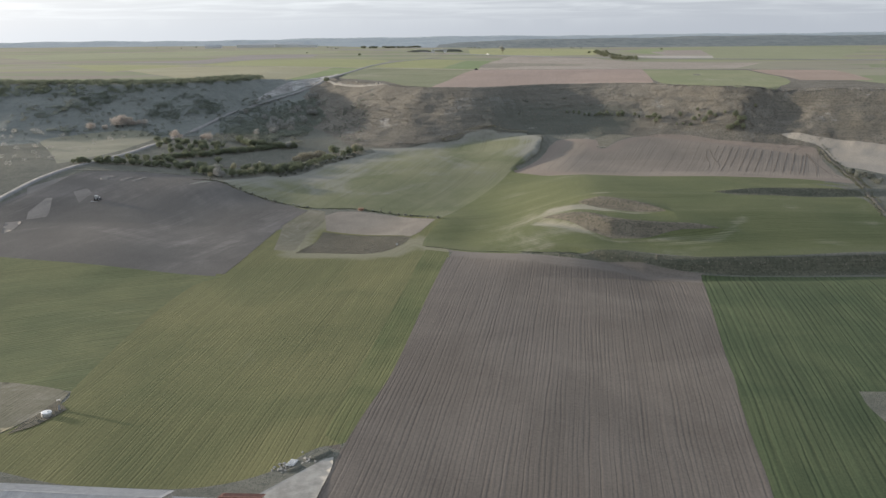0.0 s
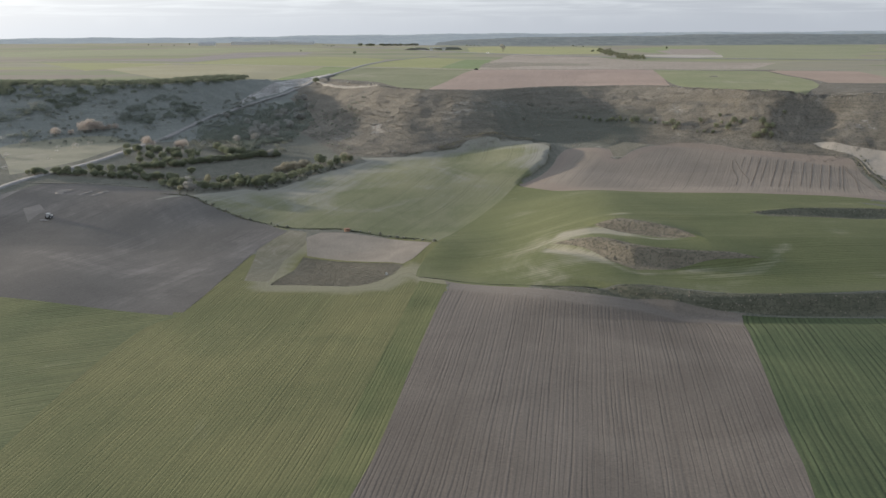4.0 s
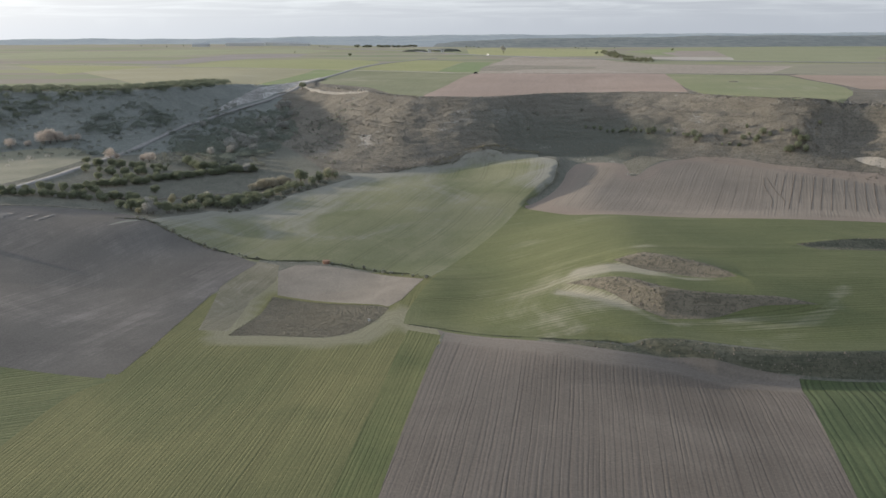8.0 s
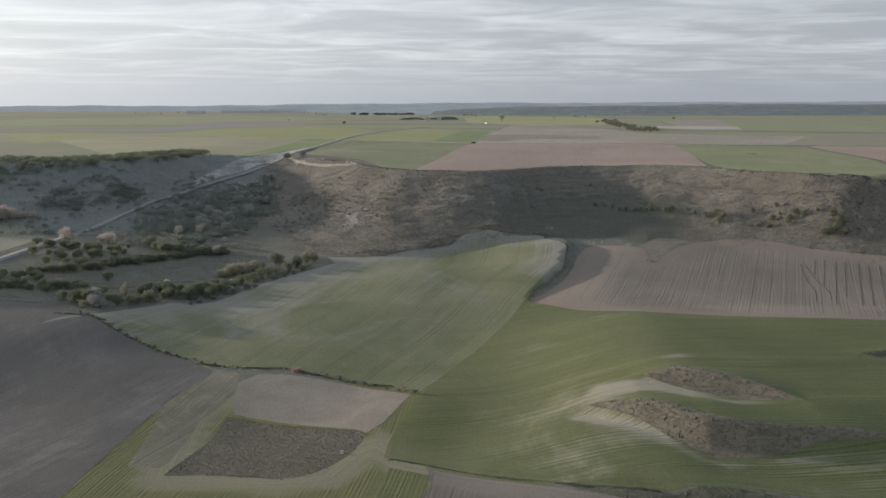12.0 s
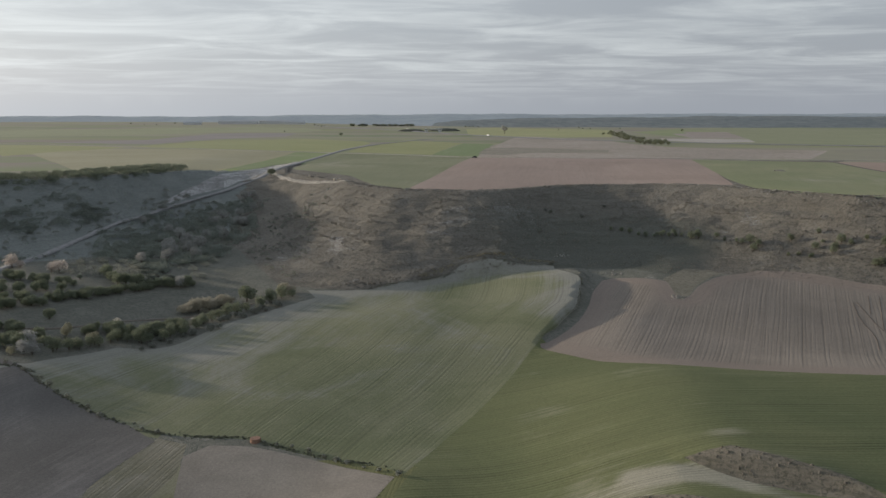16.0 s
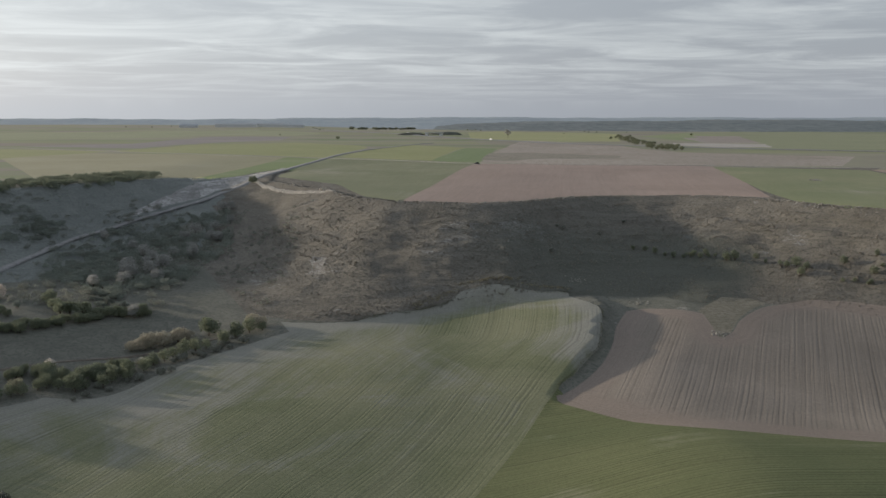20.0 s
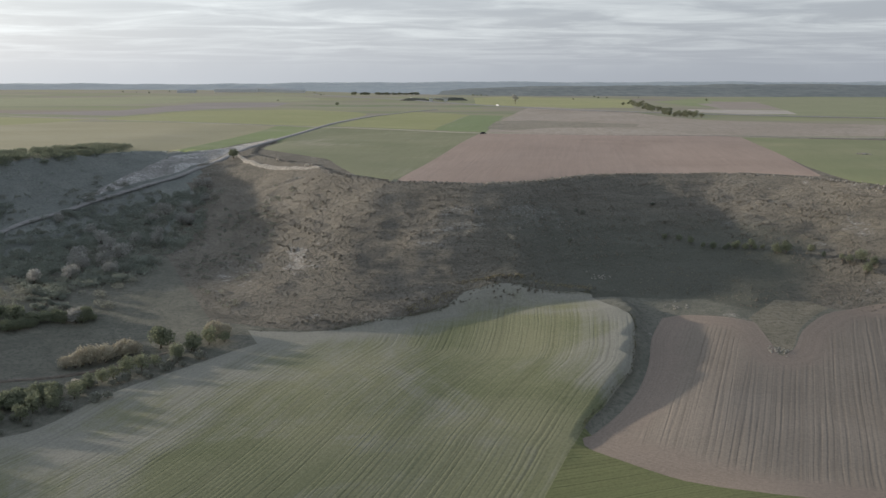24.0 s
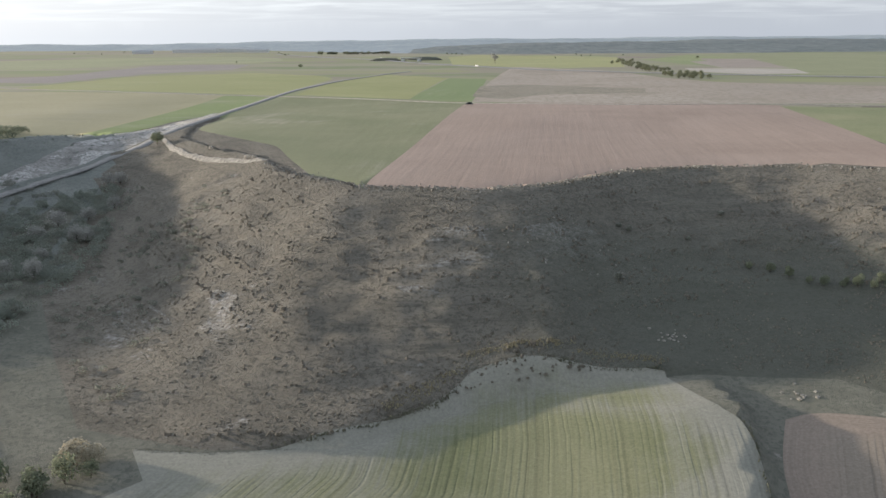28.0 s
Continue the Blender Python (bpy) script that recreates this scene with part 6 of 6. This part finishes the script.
def car(name, x, y, turn, colour, label, tall=1.45, long=4.3, van=False):
    root = new(name)
    root.matrix_basis = pose(x, y, on(x, y) + 0.3, 0, 0, turn)
    part("body", box(0, 0, 0.3, long, 1.75, 0.62, 0.12), colour, root)
    part("cabin", box(-0.2 if not van else -0.3, 0, 0.9, long * (0.55 if not van else 0.8), 1.55, tall - 0.88, 0.18), GLASS if not van else colour, root)
    part("roof", box(-0.2 if not van else -0.3, 0, tall - 0.02, long * (0.42 if not van else 0.75), 1.4, 0.06, 0.02), colour, root)
    for px in (-long * 0.3, long * 0.31):
        for py in (-0.8, 0.8):
            wheel(px, py, 0.33, 0.22, root)
    for py in (-0.6, 0.6):
        part("headlight", box(long / 2 - 0.02, py, 0.55, 0.06, 0.3, 0.16), WHITE, root)
    return tagged(root, label, "car" if not van else "van")


car("car", 44.5, 1040.5, 172, plain("dark_car_paint", (0.025, 0.027, 0.03), 0.3, 0, 0.05, 1.0), "dark car parked on the plateau track", 1.7, 4.6)
car("van", 95, 1716, -52, WHITE, "white van on the main road", 2.6, 6.5, True)
car("truck", -42, 2079, -60, WHITE, "white lorry on the main road", 3.6, 12, True)

# far sheds and the road bridge on the plateau
for fx, fy, ft, fl, fw, fe in ((-586, 3100, 4, 120, 30, 8), (-530, 3180, 4, 150, 30, 9), (-468, 3120, 2, 70, 24, 8), (-410, 3060, 0, 60, 20, 6), (-688, 2946, 5, 50, 16, 6)):
    gable("far_shed", fx, fy, ft, fl, fw, fe, fe + 3, GREY, WHITE, "long pale industrial shed far across the plateau", 0, 3)
bridge = new("road_bridge")
bridge.matrix_basis = pose(8, 2006, on(8, 2006, 0.3), 0, 0, -12)
part("deck", box(0, 0, 4.4, 34, 9, 1.0, 0.1), CONCRETE, bridge)
for px in (-13, 13):
    part("abutment", box(px, 0, 0, 5, 9, 4.4, 0.1), WHITE, bridge)
for py in (-4.4, 4.4):
    part("parapet", box(0, py, 5.4, 34, 0.2, 0.9), WHITE, bridge)
tagged(bridge, "small pale concrete road bridge far off", "bridge")


def mound(name, x, y, turn, long, wide, tall, material, label, category):
    bm = bmesh.new()
    bmesh.ops.create_icosphere(bm, subdivisions=4, radius=1)
    for v in bm.verts:
        n = noise.noise(v.co * 3.1) * 0.18 + noise.noise(v.co * 9) * 0.07
        v.co = Vector((v.co.x * long / 2, v.co.y * wide / 2, v.co.z * tall)) * (1 + n)
    root = part(name, bm, material, None, "", True)
    root.matrix_basis = pose(x, y, on(x, y, 0.2), 0, 0, turn)
    return tagged(root, label, category)


mound("earth_mound", 30, 2060, -8, 60, 14, 6, BUSH_LEAF, "dark overgrown embankment beside the bridge", "mound")
mound("earth_mound", -34, 2040, 10, 50, 16, 5, MAT["margin"], "grassy embankment beside the main road", "mound")
mound("rubble_mound", -30.5, 223.2, 40, 7, 2.4, 0.9, MAT["margin"], "weedy earth mound at the yard's end", "mound")
mound("rubble_mound", -36.5, 216.8, 35, 5, 2.0, 0.7, MAT["margin"], "weedy earth mound beside the yard", "mound")


def rubble(name, x, y, count, spread_by, size, material, label):
    root = new(name)
    root.matrix_basis = pose(x, y, on(x, y))
    for _ in range(count):
        px, py = RNG.normal(size=2) * spread_by
        s = size * RNG.uniform(0.5, 1.4)
        bm = bmesh.new()
        bmesh.ops.create_icosphere(bm, subdivisions=1, radius=s)
        for v in bm.verts:
            v.co *= RNG.uniform(0.7, 1.25)
            v.co.z *= 0.7
        stone = part("stone", bm, material, root)
        stone.matrix_basis = pose(px, py, on(x + px, y + py) - on(x, y) + s * 0.25)
    return tagged(root, label, "stones")


rubble("stone_heap", 236, 848, 40, 1.3, 0.7, ROCK, "heap of pale stones in the green field")
rubble("stone_heap", 108.4, 609.5, 40, 1.7, 0.28, ROCK, "pale stone heap in the field's notch")
rubble("stone_heap", 90, 649, 16, 1.8, 0.4, ROCK, "pale stones at the foot of the slope")
rubble("stone_heap", 70.4, 676.2, 18, 1.6, 0.4, ROCK, "pale rocks low on the shaded hillside")
rubble("debris_heap", -39.5, 217.5, 26, 1.2, 0.45, CONCRETE, "heap of concrete debris at the yard's edge")
rubble("debris_heap", -33.5, 221.5, 18, 1.6, 0.3, WALL, "scattered building rubble by the yard")
pipes = new("pipe_stack")
pipes.matrix_basis = pose(-37.8, 219.6, on(-37.8, 219.6), 0, 0, 75)
for k in range(7):
    part("pipe", rod((-1.8, -0.9 + 0.3 * k, 0.18 + 0.12 * (k % 2)), (1.8, -0.9 + 0.3 * k, 0.18), 0.13, 0.13, 8), WHITE, pipes)
tagged(pipes, "stack of pale pipes beside the debris", "pipes")
well = new("brick_well")
well.matrix_basis = pose(-41.5, 498.2, on(-41.5, 498.2, 0.3))
ring = bmesh.new()
for r, z0, z1 in ((1.5, 0, 1.3),):
    outer = bmesh.ops.create_cone(ring, cap_ends=False, segments=24, radius1=r, radius2=r, depth=z1, matrix=Matrix.Translation((0, 0, z1 / 2)))
    inner = bmesh.ops.create_cone(ring, cap_ends=False, segments=24, radius1=r - 0.3, radius2=r - 0.3, depth=z1, matrix=Matrix.Translation((0, 0, z1 / 2)))
part("ring", ring, BRICK, well)
part("rim", rod((0, 0, 1.3), (0, 0, 1.4), 1.55, 1.5, 24), BRICK, well)
tagged(well, "low round orange brick well on the field's edge", "well")
manhole = new("concrete_marker")
manhole.matrix_basis = pose(-19.4, 434.3, on(-19.4, 434.3, 0.1))
part("block", box(0, 0, 0, 0.9, 0.9, 0.8, 0.05), WHITE, manhole)
part("lid", box(0, 0, 0.8, 1.0, 1.0, 0.1, 0.02), CONCRETE, manhole)
tagged(manhole, "small white concrete box beside the overgrown plot", "marker")

# pale cut rock beside the road and under the plateau's corner
def scar(name, line, tall, wide, label):
    verts, faces_of = [], []
    pts = split_line(rounded(line, 2), 1.2)
    for k, (x, y) in enumerate(pts):
        ax, ay = pts[max(k - 1, 0)]
        bx, by = pts[min(k + 1, len(pts) - 1)]
        n = Vector((ay - by, bx - ax)).normalized()
        taper = math.sin(math.pi * min(1, max(0.04, k / (len(pts) - 1)))) ** 0.5
        for j in range(6):
            q = j / 5
            w = (q - 0.5) * wide * (1 + RNG.uniform(-0.25, 0.25))
            px, py = x + n.x * w, y + n.y * w
            bulge = tall * taper * math.sin(q * 2.2) * RNG.uniform(0.6, 1.15) if 0 < j < 5 else -0.5
            verts.append((px, py, bulge))
        if k:
            a = (k - 1) * 6
            faces_of += [(a + j, a + j + 6, a + j + 7, a + j + 1) for j in range(5)]
    verts = np.array(verts)
    verts[:, 2] += height(verts[:, 0], verts[:, 1])
    return tagged(new(name, mesh_of(name, verts, faces_of, ROCK, False)), label, "rock face", "", "structure")


scar("ground_rock_scar", [(-104, 899), (-98.2, 883), (-84.9, 855), (-70.3, 835), (-57.4, 820), (-43, 806)], 1.0, 2.8, "pale limestone scar under the plateau's corner")
